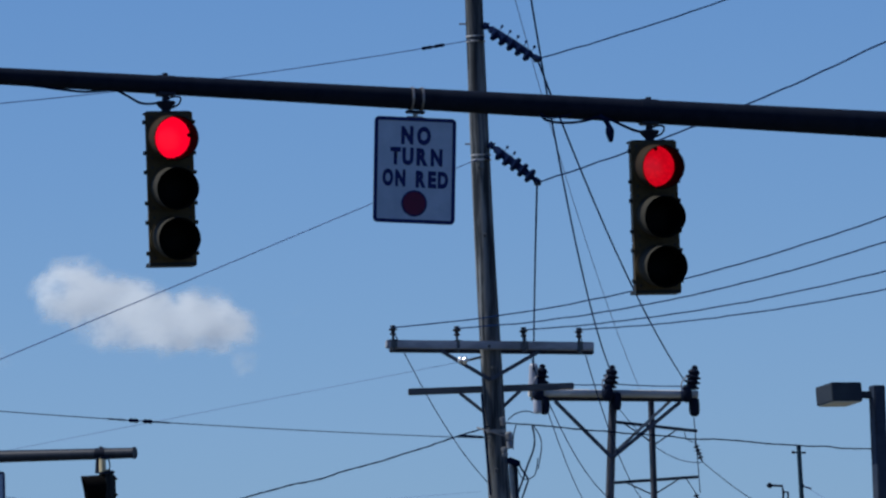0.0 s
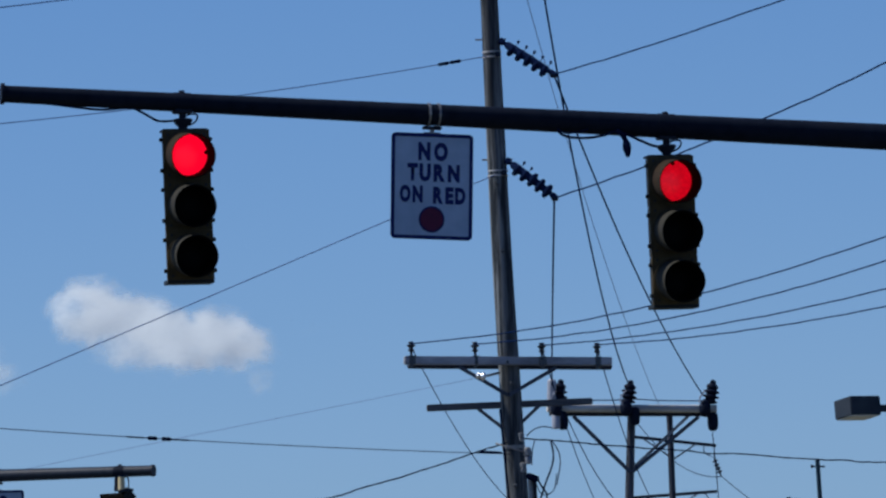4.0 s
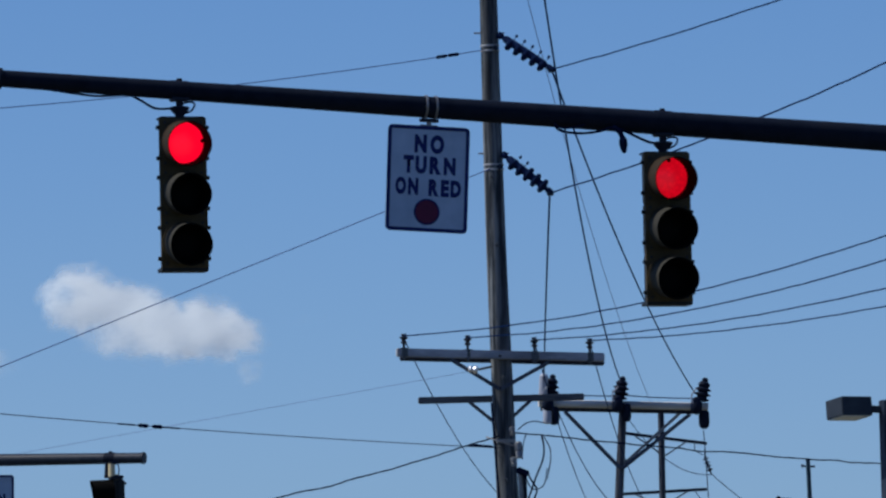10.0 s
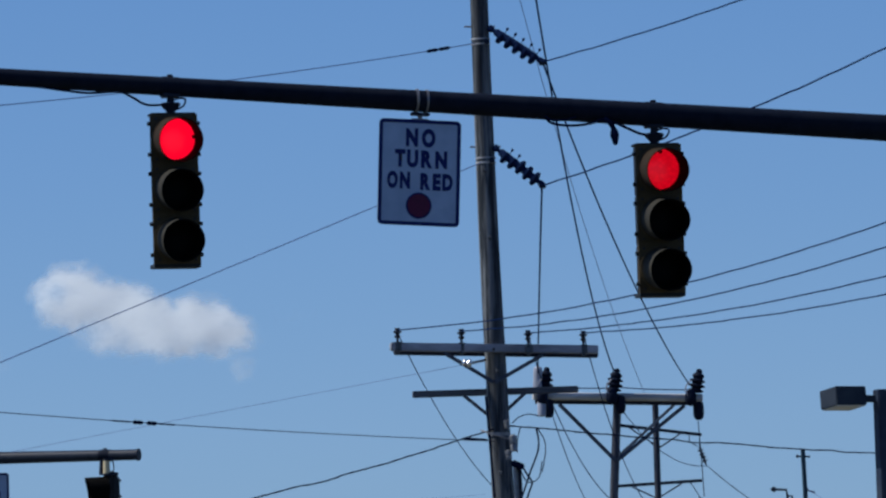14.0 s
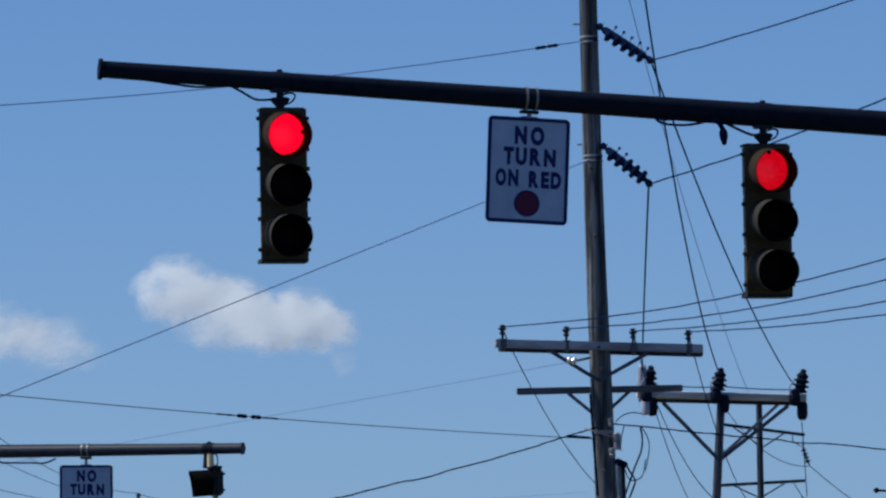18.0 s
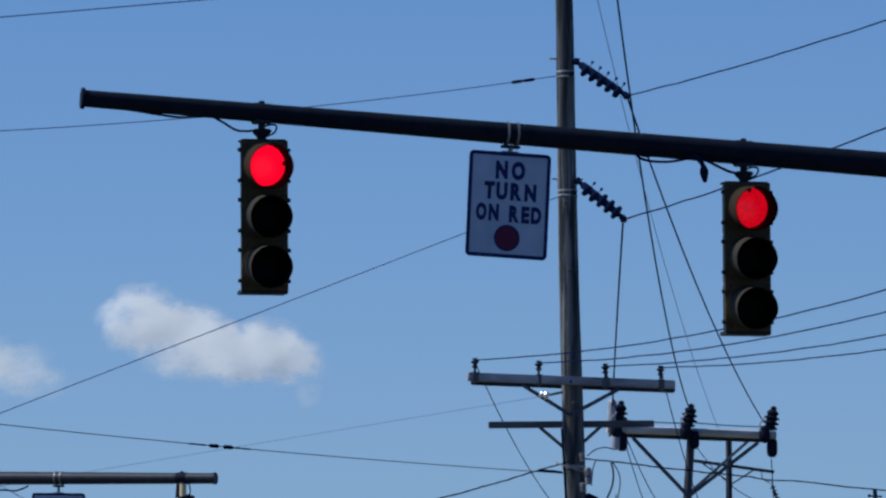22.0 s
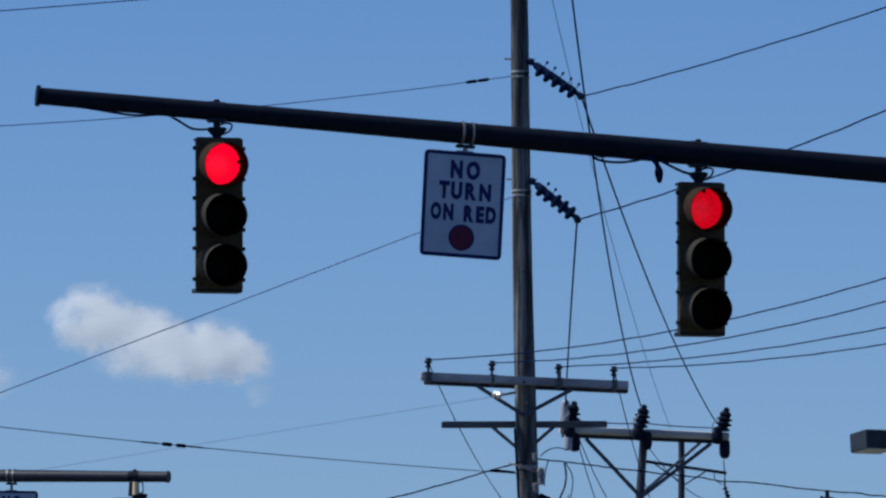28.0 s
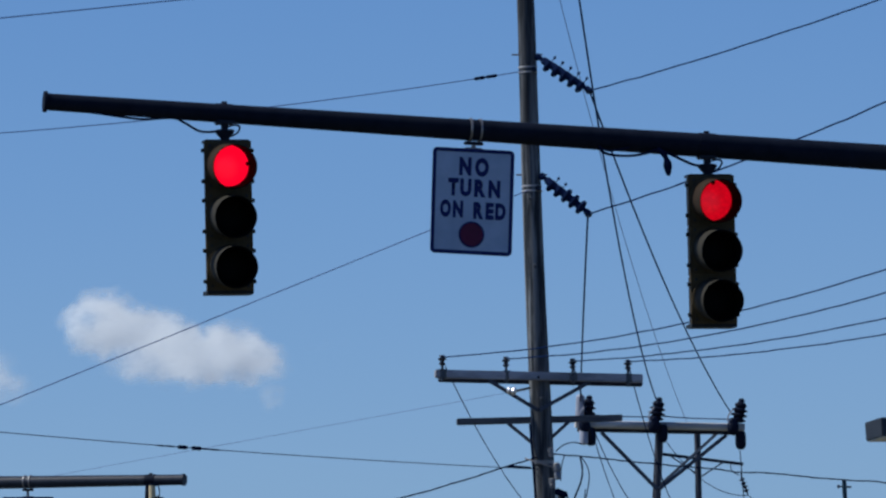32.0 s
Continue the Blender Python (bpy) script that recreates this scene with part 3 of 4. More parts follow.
slung([(-6.420, 104.500, 7.640), (-6.200, 104.450, 7.590), (-6.020, 104.420, 7.578), (-5.836, 104.400, 7.574), (-5.721, 104.400, 7.566), (-5.631, 104.400, 7.590), (-5.566, 104.400, 7.621)], 0.011, "black signal cable below the far arm")


def side_signal(m, label, stem):
    """A signal seen from its side, with deep scooped visors; lenses towards -y."""
    ob = thing("traffic_signal", m, label, "traffic light", "traffic signals")
    sec, wide, deep = 0.345, 0.30, 0.085
    for i in range(3):
        z = -sec * (i + 0.5)
        bm = bmesh.new()
        block(bm, (0, 0.022, z), (wide, deep, sec - 0.05), Matrix(), 0.02)
        part("housing", bm, SIGNAL_DARK, ob, "dark green housing section")
        bm = bmesh.new()
        block(bm, (0, -0.036, z), (wide - 0.01, 0.03, sec - 0.055), Matrix(), 0.012)
        part("door", bm, SIGNAL_DARK, ob, "dark door")
        bm = bmesh.new()
        lathe(bm, [(0.138, 0.0), (0.10, 0.02), (0.01, 0.03)], Matrix.Translation((0, -0.048, z)) @ pose(0, 0, 0, 90), 24)
        part("lens", bm, AMBER_LENS if i == 1 else LENS_DARK, ob, "amber lens" if i == 1 else "dark lens", smooth=True)
        bm = bmesh.new()
        n = 36
        rows = []
        for k in range(n):
            c, s = math.cos(k * math.tau / n), math.sin(k * math.tau / n)
            y1 = -0.05 - (0.215 + 0.022 * s + 0.022 * s * s)
            rows.append([bm.verts.new(p) for p in ((0.146 * c, -0.045, z + 0.146 * s), (0.152 * c, y1, z + 0.148 * s - 0.012), (0.145 * c, y1, z + 0.141 * s - 0.012), (0.139 * c, -0.045, z + 0.139 * s))])
        for k in range(n):
            a, q = rows[k], rows[(k + 1) % n]
            for u in range(3):
                bm.faces.new((a[u], q[u], q[u + 1], a[u + 1]))
        # brown on the middle visor stands in for light falling on it
        part("visor", bm, VISOR_BROWN if i == 1 else VISOR_IN, ob, "tunnel visor, lighting put into its brown colour" if i == 1 else "black tunnel visor", smooth=True)
        for dz in (0.09, -0.09):
            bm = bmesh.new()
            rod(bm, (wide / 2 - 0.01, 0.055, z + dz), (wide / 2 - 0.01, 0.082, z + dz), 0.016, 0.012, 8)
            part("door_latch", bm, SIGNAL_DARK, ob)
        bm = bmesh.new()
        rod(bm, (0, -0.01, z + sec / 2 - 0.03), (0, -0.01, z + sec / 2 + 0.03), 0.030, 0.030, 14)
        part("joint_ring", bm, LIT_YELLOW, ob, "yellow joint ring, sunlight in its colour")
    bm = bmesh.new()
    rod(bm, (0.105, -0.075, 0.0), (0.105, -0.075, stem - 0.005), 0.040, 0.036, 12)
    part("hanger", bm, LIT_YELLOW, ob, "yellow hanger tube, sunlight in its colour", smooth=True)
    bm = bmesh.new()
    block(bm, (0.07, -0.05, stem + 0.006), (0.15, 0.10, 0.03), Matrix(), 0.008)
    part("hanger_elbow", bm, DULL_IRON, ob)
    bm = bmesh.new()
    rod(bm, (0, -0.125, -0.01), (0, -0.115, stem + 0.02), 0.024, 0.020, 8)
    part("hanger_strut", bm, DULL_IRON, ob)
    bm = bmesh.new()
    block(bm, (0.03, -0.02, -0.008), (0.24, 0.15, 0.036), Matrix(), 0.01)
    part("top_cap", bm, DULL_IRON, ob)
    bm = bmesh.new()
    sweep(bm, smooth_run([(0.03, 0.0, -0.02), (0.03, 0.018, 0.06), (0.03, 0.008, stem)]), 0.008)
    part("cable_loop", bm, CABLE, ob)
    return ob


HEAD3 = Vector((-3.730, 104.000, 7.447))
share3 = (TIP2.x - HEAD3.x + 0.072) / (TIP2 - LEFT2).normalized().x
axis3 = TIP2 + (LEFT2 - TIP2).normalized() * share3
HEAD3.y = axis3.y
sig3 = side_signal(Matrix.Translation(HEAD3) @ pose(0, 0, 0, 0, 0, -80), "olive traffic light turned aside with black visors", axis3.z - 0.062 - HEAD3.z)
back = Matrix.Rotation(radians(80), 3, "Z")
clamp(sig3, back @ (axis3 - HEAD3), (back @ (LEFT2 - TIP2)).normalized(), 0.064)


# ---- utility poles ----
def pole_shaft(ob, base, top, r0, r1, material, power=1.0, bow=None):
    """A round wooden shaft from the ground up along the line base to top, seen from the pole's own origin."""
    o = ob.matrix_world.translation
    bm = bmesh.new()
    a, b = Vector(base) - o, Vector(top) - o
    rings, n, steps = [], 20, 40
    for i in range(steps + 1):
        t = i / steps
        p = a.lerp(b, t)
        r = r0 + (r1 - r0) * t ** power
        if bow and bow[0] < p.z < bow[1]:  # the trunk is not quite straight
            p.x += bow[2] * math.sin(math.pi * (p.z - bow[0]) / (bow[1] - bow[0]))
        rings.append([bm.verts.new(p + Vector((math.cos(k * math.tau / n), math.sin(k * math.tau / n), 0)) * r * (1 + 0.05 * noise.noise(Vector((k * 0.9, i * 0.35, a.x))))) for k in range(n)])
    for lo, hi in zip(rings, rings[1:]):
        for k in range(n):
            bm.faces.new((lo[k], lo[(k + 1) % n], hi[(k + 1) % n], hi[k]))
    bm.faces.new(rings[0][::-1])
    bm.faces.new(rings[-1])
    return part("shaft", bm, material, ob, smooth=True)


def foot_of(p, q):
    """Where the line through p and q meets the ground."""
    p, q = Vector(p), Vector(q)
    return p + (q - p) * (p.z / (p.z - q.z))


def pin_insulator(parent, at, scale=1.0, foot=0.05):
    """A pin with a small grooved bell on a crossarm."""
    bm = bmesh.new()
    m = Matrix.Translation(at) @ Matrix.Scale(scale, 4)
    lathe(bm, [(0.016, -0.20), (0.016, -0.165), (0.042, -0.16), (0.042, -0.135), (foot, -0.13), (foot, 0.0), (0.022, 0.005), (0.022, 0.06), (0.046, 0.075), (0.050, 0.095), (0.030, 0.11), (0.034, 0.13),
               (0.064, 0.15), (0.066, 0.17), (0.036, 0.18), (0.036, 0.20), (0.046, 0.205), (0.040, 0.22)], m, 14)
    return part("pin_insulator", bm, PIN_GLAZE, parent, "dark pin insulator", smooth=True)


def crossarm(parent, a, b, wide, high, material, label=""):
    bm = bmesh.new()
    bar(bm, a, b, wide, high, min(wide, high) * 0.12)
    return part("crossarm", bm, material, parent, label)


def brace(parent, a, b, wide=0.012, high=0.055, material=None):
    bm = bmesh.new()
    bar(bm, a, b, wide, high, 0.003)
    return part("brace", bm, material or BRACE_STEEL, parent, "flat steel brace")


def band(parent, at, r, h=0.05, material=None):
    bm = bmesh.new()
    lathe(bm, [(r, -h / 2), (r + 0.008, -h / 2), (r + 0.008, h / 2), (r, h / 2)], Matrix.Translation(at), 20)
    return part("pole_band", bm, material or GALV, parent, "bright steel band")


# main pole
A_LOW, A_HIGH = Vector((0.834, 132.000, 8.601)), Vector((0.714, 132.000, 15.688))
A_BASE = foot_of(A_LOW, A_HIGH)
A_TOP = A_BASE + (A_HIGH - A_BASE) * (19.6 / A_HIGH.z)
pole = thing("utility_pole", Matrix.Translation(A_BASE), "tall weathered wooden utility pole with two crossarms", "utility pole", "utility poles")
pole_shaft(pole, A_BASE, A_TOP, 0.178, 0.105, POLE_WOOD, 1.6, (A_LOW.z, A_HIGH.z, -0.026))


def la(p):
    """World to the main pole's own space."""
    return Vector(p) - A_BASE


C1A, C1B = la((-0.714, 131.450, 10.701)), la((2.258, 132.150, 10.615))
arm1 = crossarm(pole, C1A, C1B, 0.11, 0.120, ARM_WOOD, "silvered grey timber crossarm")
# the twin is coloured dark for the shade below the front arm
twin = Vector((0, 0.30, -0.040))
crossarm(pole, C1A + twin + Vector((0.05, 0, 0)), C1B + twin, 0.11, 0.115, ARM_WOOD_SHADE, "twin crossarm behind the pole, shade in its colour")
for p in ((-0.607, 131.470, 10.765), (0.305, 131.700, 10.739), (1.261, 131.900, 10.704), (2.056, 132.100, 10.683)):
    pin_insulator(pole, la(p), 0.92, 0.076)
VEE = la((0.758, 131.780, 10.163))
brace(pole, la((0.050, 131.550, 10.598)), VEE)
brace(pole, la((1.483, 131.950, 10.559)), VEE)
for p in ((0.050, 131.500, 10.578), (1.482, 131.900, 10.540), (0.763, 131.600, 10.629), (0.758, 131.700, 10.174)):
    bm = bmesh.new()
    rod(bm, la(p), la(p) + Vector((0, -0.06, 0)), 0.022, 0.018, 8)
    part("bolt", bm, DULL_IRON, pole)
crossarm(pole, la((-0.421, 132.250, 10.057)), la((1.962, 132.500, 10.077)), 0.10, 0.095, ARM_WOOD_DARK, "darker timber crossarm behind the pole")
brace(pole, la((0.316, 132.200, 10.016)), la((0.712, 132.150, 9.676)), 0.012, 0.05)
brace(pole, la((1.194, 132.300, 10.030)), la((0.818, 132.150, 9.690)), 0.012, 0.05)
for p, r in (((0.717, 132.000, 15.128), 0.130), ((0.718, 132.000, 15.056), 0.131), ((0.736, 132.000, 13.410), 0.139), ((0.737, 132.000, 13.340), 0.140)):
    band(pole, la(p), r, 0.024, BAND_STEEL)
band(pole, la((0.802, 132.000, 9.429)), 0.158)
for p in ((0.805, 131.850, 15.082), (0.828, 131.850, 13.369)):
    bm = bmesh.new()
    block(bm, la(p), (0.075, 0.05, 0.075), Matrix(), 0.012)
    part("band_bolt", bm, DULL_IRON, pole, "dark band bolt")
for p in ((0.731, 131.800, 15.307), (0.757, 131.800, 13.570)):
    bm = bmesh.new()
    rod(bm, la(p) + Vector((-0.24, 0.2, 0.01)), la(p) + Vector((0.2, 0.2, 0)), 0.012, 0.012, 8)
    part("through_bolt", bm, GALV, pole)


def strut_insulator(parent, a, b, sheds=5, hang=0.038, whole=0):
    """A slanted polymer post from a (pole end) to b; broad and small sheds hung below its axis and added knobs above
    shape the sunlit upper halves that melt into the sky.
    """
    m, length = frame_along(a, b)
    low = m.to_3x3().inverted() @ Vector((0, 0, -1))
    low.z = 0
    low.normalize()
    prof = [(0.05, 0.0), (0.05, 0.06), (0.030, 0.065), (0.030, 0.09), (0.056, 0.13), (0.058, length * 0.5), (0.052, length - 0.14), (0.030, length - 0.07), (0.045, length - 0.05), (0.045, length + 0.02), (0.02, length + 0.04)]
    bm = bmesh.new()
    lathe(bm, prof, m, 16)
    ob = part("strut_insulator", bm, POLYMER, parent, "slanted dark post insulator with sheds", smooth=True)
    step = (length - 0.225) / sheds
    for i in range(sheds):
        z = 0.185 + step * i
        bm = bmesh.new()
        if i >= sheds - whole:
            lathe(bm, [(0.050, z), (0.108, z + step * 0.12), (0.112, z + step * 0.36), (0.056, z + step * 0.54)], m, 16)
        else:
            # sunlit upper half left out of the shape, its tip added as a knob
            lathe(bm, [(0.050, z), (0.090, z + step * 0.10), (0.092, z + step * 0.34), (0.056, z + step * 0.52)], m @ Matrix.Translation(low * hang), 14)
            lathe(bm, [(0.008, -0.146), (0.019, -0.138), (0.022, -0.120), (0.016, -0.104), (0.005, -0.096), (0.005, 0.0)], m @ Matrix.Translation((0, 0, z + 0.06)) @ low.to_track_quat("Z", "Y").to_matrix().to_4x4(), 8)
        part("shed", bm, POLYMER, ob, "dark insulator shed", smooth=True)
    bm = bmesh.new()
    block(bm, Vector(b) + Vector((0, 0, -0.02)), (0.10, 0.09, 0.07), Matrix(), 0.012)
    part("wire_clamp", bm, DULL_IRON, ob)
    return ob


strut_insulator(pole, la((0.844, 131.900, 15.282)), la((1.590, 131.700, 14.750)))
strut_insulator(pole, la((0.778, 131.900, 16.919)), la((1.444, 131.700, 16.378)))
strut_insulator(pole, la((0.866, 131.900, 13.559)), la((1.537, 131.700, 12.977)), 5, 0.030, 3)
for p in ((0.718, 131.840, 13.224), (0.762, 131.830, 12.246), (0.811, 131.820, 10.335), (0.808, 131.800, 8.866)):
    bm = bmesh.new()
    rod(bm, la(p), la(p) + Vector((0, -0.03, 0)), 0.03, 0.02, 8)
    part("knot", bm, POLE_WOOD, pole)
# small insulator beside the brace, made of bright metal instead of white glaze for its sun glint
bm = bmesh.new()
m, length = frame_along(la((0.305, 131.500, 10.449)), la((0.457, 131.500, 10.421)))
lathe(bm, [(0.012, 0.0), (0.040, 0.010), (0.052, 0.028), (0.046, 0.048), (0.026, 0.058), (0.030, 0.066), (0.054, 0.084), (0.060, 0.104), (0.050, 0.126), (0.018, 0.142)], m, 16)
part("spool_insulator", bm, BRIGHT_METAL, pole, "bright shiny spool catching the sun", smooth=True)
bm = bmesh.new()
rod(bm, la((0.458, 131.500, 10.437)), la((0.638, 131.800, 10.492)), 0.018, 0.018, 8)
part("spool_bracket", bm, GALV, pole)
# cable terminations and conduit low on the pole
for p, q, r in (((0.911, 131.750, 9.622), (0.924, 131.750, 9.500), 0.045), ((0.994, 131.700, 9.406), (1.011, 131.700, 9.170), 0.055), ((0.923, 131.700, 9.189), (0.935, 131.700, 9.051), 0.048)):
    bm = bmesh.new()
    m, length = frame_along(la(p), la(q))
    lathe(bm, [(r * 0.5, 0), (r, length * 0.1), (r, length * 0.5), (r * 0.7, length * 0.55), (r * 0.95, length * 0.65), (r * 0.9, length), (r * 0.4, length * 1.04)], m, 14)
    part("cable_terminal", bm, GALV, pole, "pale grey cable terminal", smooth=True)
bm = bmesh.new()
block(bm, (0, 0, 0), (0.20, 0.14, 0.09), Matrix.Translation(la((1.053, 131.650, 8.964))) @ Matrix.Rotation(radians(24), 4, "Y"), 0.02)
part("weatherhead", bm, CABLE, pole, "black cable weatherhead")
bm = bmesh.new()
rod(bm, la((1.021, 131.720, 8.969)), la((1.024, 131.720, 8.499)) + Vector((0.15, 0, -7.5)), 0.040, 0.040, 12)
part("conduit", bm, GALV, pole, "grey riser conduit", smooth=True)
bm = bmesh.new()
rod(bm, la((1.077, 131.720, 8.943)), la((1.080, 131.720, 8.498)) + Vector((0.15, 0, -7.5)), 0.028, 0.028, 12)
part("conduit", bm, DULL_IRON, pole, "dark riser conduit", smooth=True)
for run in (((1.109, 131.600, 8.960), (1.170, 131.600, 8.845), (1.247, 131.600, 8.713), (1.220, 131.600, 8.609), (1.141, 131.600, 8.409)),
            ((1.334, 131.600, 9.471), (1.362, 131.600, 9.308), (1.341, 131.600, 9.131), (1.236, 131.600, 8.875), (1.148, 131.600, 8.635), (1.078, 131.600, 8.451)),
            ((1.351, 131.600, 9.478), (1.443, 131.600, 9.306), (1.453, 131.600, 9.127), (1.397, 131.600, 8.846)),
            ((1.091, 131.600, 8.895), (1.183, 131.600, 8.715), (1.346, 131.600, 8.767), (1.401, 131.600, 9.008)),
            ((0.990, 131.600, 9.562), (1.097, 131.600, 9.648), (1.236, 131.600, 9.684), (1.372, 131.600, 9.656)),
            ((1.051, 131.700, 9.145), (1.065, 131.700, 9.347), (1.110, 131.700, 9.508))):
    bm = bmesh.new()
    sweep(bm, smooth_run([la(p) for p in run]), 0.015 if len(run) > 4 else 0.009)
    part("jumper_cable", bm, CABLE, pole, "looped black cable")
for run, r, mat, name, label in ((((0.545, 131.700, 9.479), (0.682, 131.640, 9.424), (0.850, 131.640, 9.370), (0.970, 131.680, 9.335)), 0.013, GALV, "strap", "pale band across the pole"),
                                (((0.300, 131.940, 9.386), (0.382, 131.950, 9.380), (0.633, 131.980, 9.353)), 0.020, CABLE, "dead_end_grip", "dark dead-end grip"),
                                # pale colour stands in for sun on the low cable over the pole
                                (((0.630, 131.720, 7.990), (0.860, 131.600, 7.986), (1.085, 131.700, 7.980)), 0.024, GALV, "strap", "pale band across the pole"),
                                (((0.680, 131.650, 7.985), (0.500, 131.600, 7.960), (0.297, 131.600, 7.906), (0.150, 131.600, 7.880)), 0.022, CABLE, "cable_tail", "black cable tail"),
                                (((0.640, 131.650, 7.985), (0.480, 131.600, 7.930), (0.393, 131.600, 7.856), (0.340, 131.600, 7.780)), 0.018, CABLE, "cable_tail", "black cable tail"),
                                (((1.060, 131.650, 7.980), (1.250, 131.600, 7.985), (1.445, 131.600, 8.014)), 0.020, CABLE, "cable_tail", "black cable tail"),
                                (((1.060, 131.650, 7.960), (1.150, 131.600, 7.900), (1.240, 131.500, 7.884)), 0.018, CABLE, "cable_tail", "black cable tail")):
    bm = bmesh.new()
    sweep(bm, smooth_run([la(p) for p in run]), r)
    part(name, bm, mat, pole, label)
bm = bmesh.new()
sweep(bm, smooth_run([la(p) for p in ((0.631, 131.750, 9.970), (0.662, 131.760, 9.403), (0.683, 131.770, 8.998), (0.709, 131.780, 8.512))]), 0.018)
part("ground_wire", bm, CABLE, pole, "dark ground wire stapled to the pole")

# ---- the pole with the long top arm, farther down the line ----
B_HI, B_LO = Vector((3.480, 184.000, 13.102)), Vector((3.317, 184.000, 10.675))
B_BASE = foot_of(B_LO, B_HI)
pole_b = thing("utility_pole", Matrix.Translation(B_BASE), "grey wooden utility pole with long dead-end arm", "utility pole", "utility poles")
pole_shaft(pole_b, B_BASE, B_HI + (B_HI - B_BASE).normalized() * 0.12, 0.112, 0.082, POLE_WOOD_GREY)


def lb(p):
    return Vector(p) - B_BASE


bm = bmesh.new()
rod(bm, lb((1.794, 183.400, 13.228)), lb((5.177, 184.100, 13.126)), 0.078, 0.078, 20)
part("crossarm", bm, SPAR_WOOD, pole_b, "pale silvered round timber spar", smooth=True)
crossarm(pole_b, lb((1.839, 183.620, 13.128)), lb((5.180, 184.300, 13.030)), 0.11, 0.085, ARM_WOOD_SHADE, "dark squared timber under the spar")
brace(pole_b, lb((2.310, 183.500, 13.057)), lb((3.399, 183.850, 11.919)), 0.03, 0.075)
brace(pole_b, lb((4.821, 184.000, 12.978)), lb((3.444, 183.850, 11.918)), 0.03, 0.075)
# this brace takes a paler steel to give it a sunlit look
brace(pole_b, lb((4.623, 184.200, 13.017)), lb((3.473, 184.100, 12.011)), 0.03, 0.06, GALV)


def dead_end(parent, x_top, x_bot, hang, pale, pale_side, tall=0.62, ball=-0.045):
    """A stack of dark bells above the arm, a clamp ball on it, and a body hanging under it."""
    bm = bmesh.new()
    m, length = frame_along(Vector(x_bot) + Vector((-0.01, 0, 0)), Vector(x_top) + Vector((0.06, 0, -0.02)))
    prof = [(0.05, 0.0)]
    for i in range(4):
        z = length * (0.04 + 0.22 * i)
        wide = (0.156, 0.170, 0.160, 0.122)[i]
        prof += [(0.106, z), (wide, z + length * 0.05), (wide * 0.97, z + length * 0.10), (0.098, z + length * 0.15)]
    prof += [(0.055, length * 0.93), (0.066, length), (0.03, length * 1.08)]
    lathe(bm, prof, m, 16)
    ob = part("bell_insulator", bm, GLAZE, parent, "stack of dark insulator bells", smooth=True)
    bm = bmesh.new()
    lathe(bm, [(0.03, -0.17), (0.09, -0.13), (0.118, -0.05), (0.115, 0.05), (0.08, 0.13), (0.04, 0.17)], Matrix.Translation(Vector(x_bot) + Vector((ball, -0.22, -0.10))), 16)
    part("clamp_body", bm, GLAZE, ob, smooth=True)
    bm = bmesh.new()
    base = Vector(x_bot) + Vector((ball - 0.05, -0.30, 0))
    sweep(bm, smooth_run([base + Vector(p) for p in ((0.06, 0, 0.24), (-0.03, 0, 0.14), (-0.05, 0, 0.02), (0.02, 0, -0.08))]), 0.016)
    part("line_strap", bm, PORCELAIN, ob, "pale strap down to the clamp")
    if hang:
        bm = bmesh.new()
        h = Vector(hang)
        lathe(bm, [(0.05, 0.0), (0.098, -0.03), (0.108, -0.10), (0.108, -0.26), (0.092, -0.33), (0.05, -0.37)], Matrix.Translation(h), 16)
        part("arrester", bm, GLAZE, parent, "dark hanging arrester", smooth=True)
    if pale:
        bm = bmesh.new()
        c = (Vector(x_top) + Vector(x_bot)) / 2 + Vector((pale_side, -0.17, pale))
        lathe(bm, [(0.05, -tall / 2), (0.088, -tall * 0.46), (0.088, tall * 0.40), (0.05, tall / 2)], Matrix.Translation(c) @ Matrix.Rotation(radians(4), 4, "Y"), 14)
        part("cutout_body", bm, PORCELAIN, parent, "pale cutout body, greyed for shade", smooth=True)
    return ob


dead_end(pole_b, lb((2.028, 183.300, 13.770)), lb((2.020, 183.300, 13.297)), lb((2.095, 183.300, 13.150)), 0.04, -0.13, 0.44)
dead_end(pole_b, lb((3.429, 183.700, 13.728)), lb((3.410, 183.700, 13.277)), lb((3.531, 183.600, 13.201)), 0, 0)
dead_end(pole_b, lb((5.080, 184.000, 13.686)), lb((5.055, 184.000, 13.222)), lb((5.095, 183.900, 13.045)), 0, 0, ball=-0.11)
bm = bmesh.new()
lathe(bm, [(0.05, -0.19), (0.084, -0.17), (0.084, 0.12), (0.05, 0.16)], Matrix.Translation(lb((1.955, 183.100, 12.981))), 14)
part("cutout_body", bm, PORCELAIN, pole_b, "pale cutout body, greyed for shade", smooth=True)
crossarm(pole_b, lb((2.056, 183.600, 10.698)), lb((4.620, 184.000, 10.653)), 0.10, 0.085, ARM_WOOD_DARK, "lower timber crossarm with four pins")
for p in ((2.191, 183.600, 10.718), (2.924, 183.700, 10.700), (3.739, 183.900, 10.697), (4.462, 184.000, 10.678)):
    pin_insulator(pole_b, lb(p), 0.66)
brace(pole_b, lb((2.698, 183.700, 10.647)), lb((3.300, 183.800, 10.191)), 0.012, 0.05)
brace(pole_b, lb((3.941, 183.900, 10.637)), lb((3.322, 183.800, 10.191)), 0.012, 0.05)

# the slim pole behind it with two side arms
C_HI, C_LO = Vector((4.373, 190.000, 13.382)), Vector((4.367, 190.000, 10.838))
C_BASE = foot_of(C_LO, C_HI)
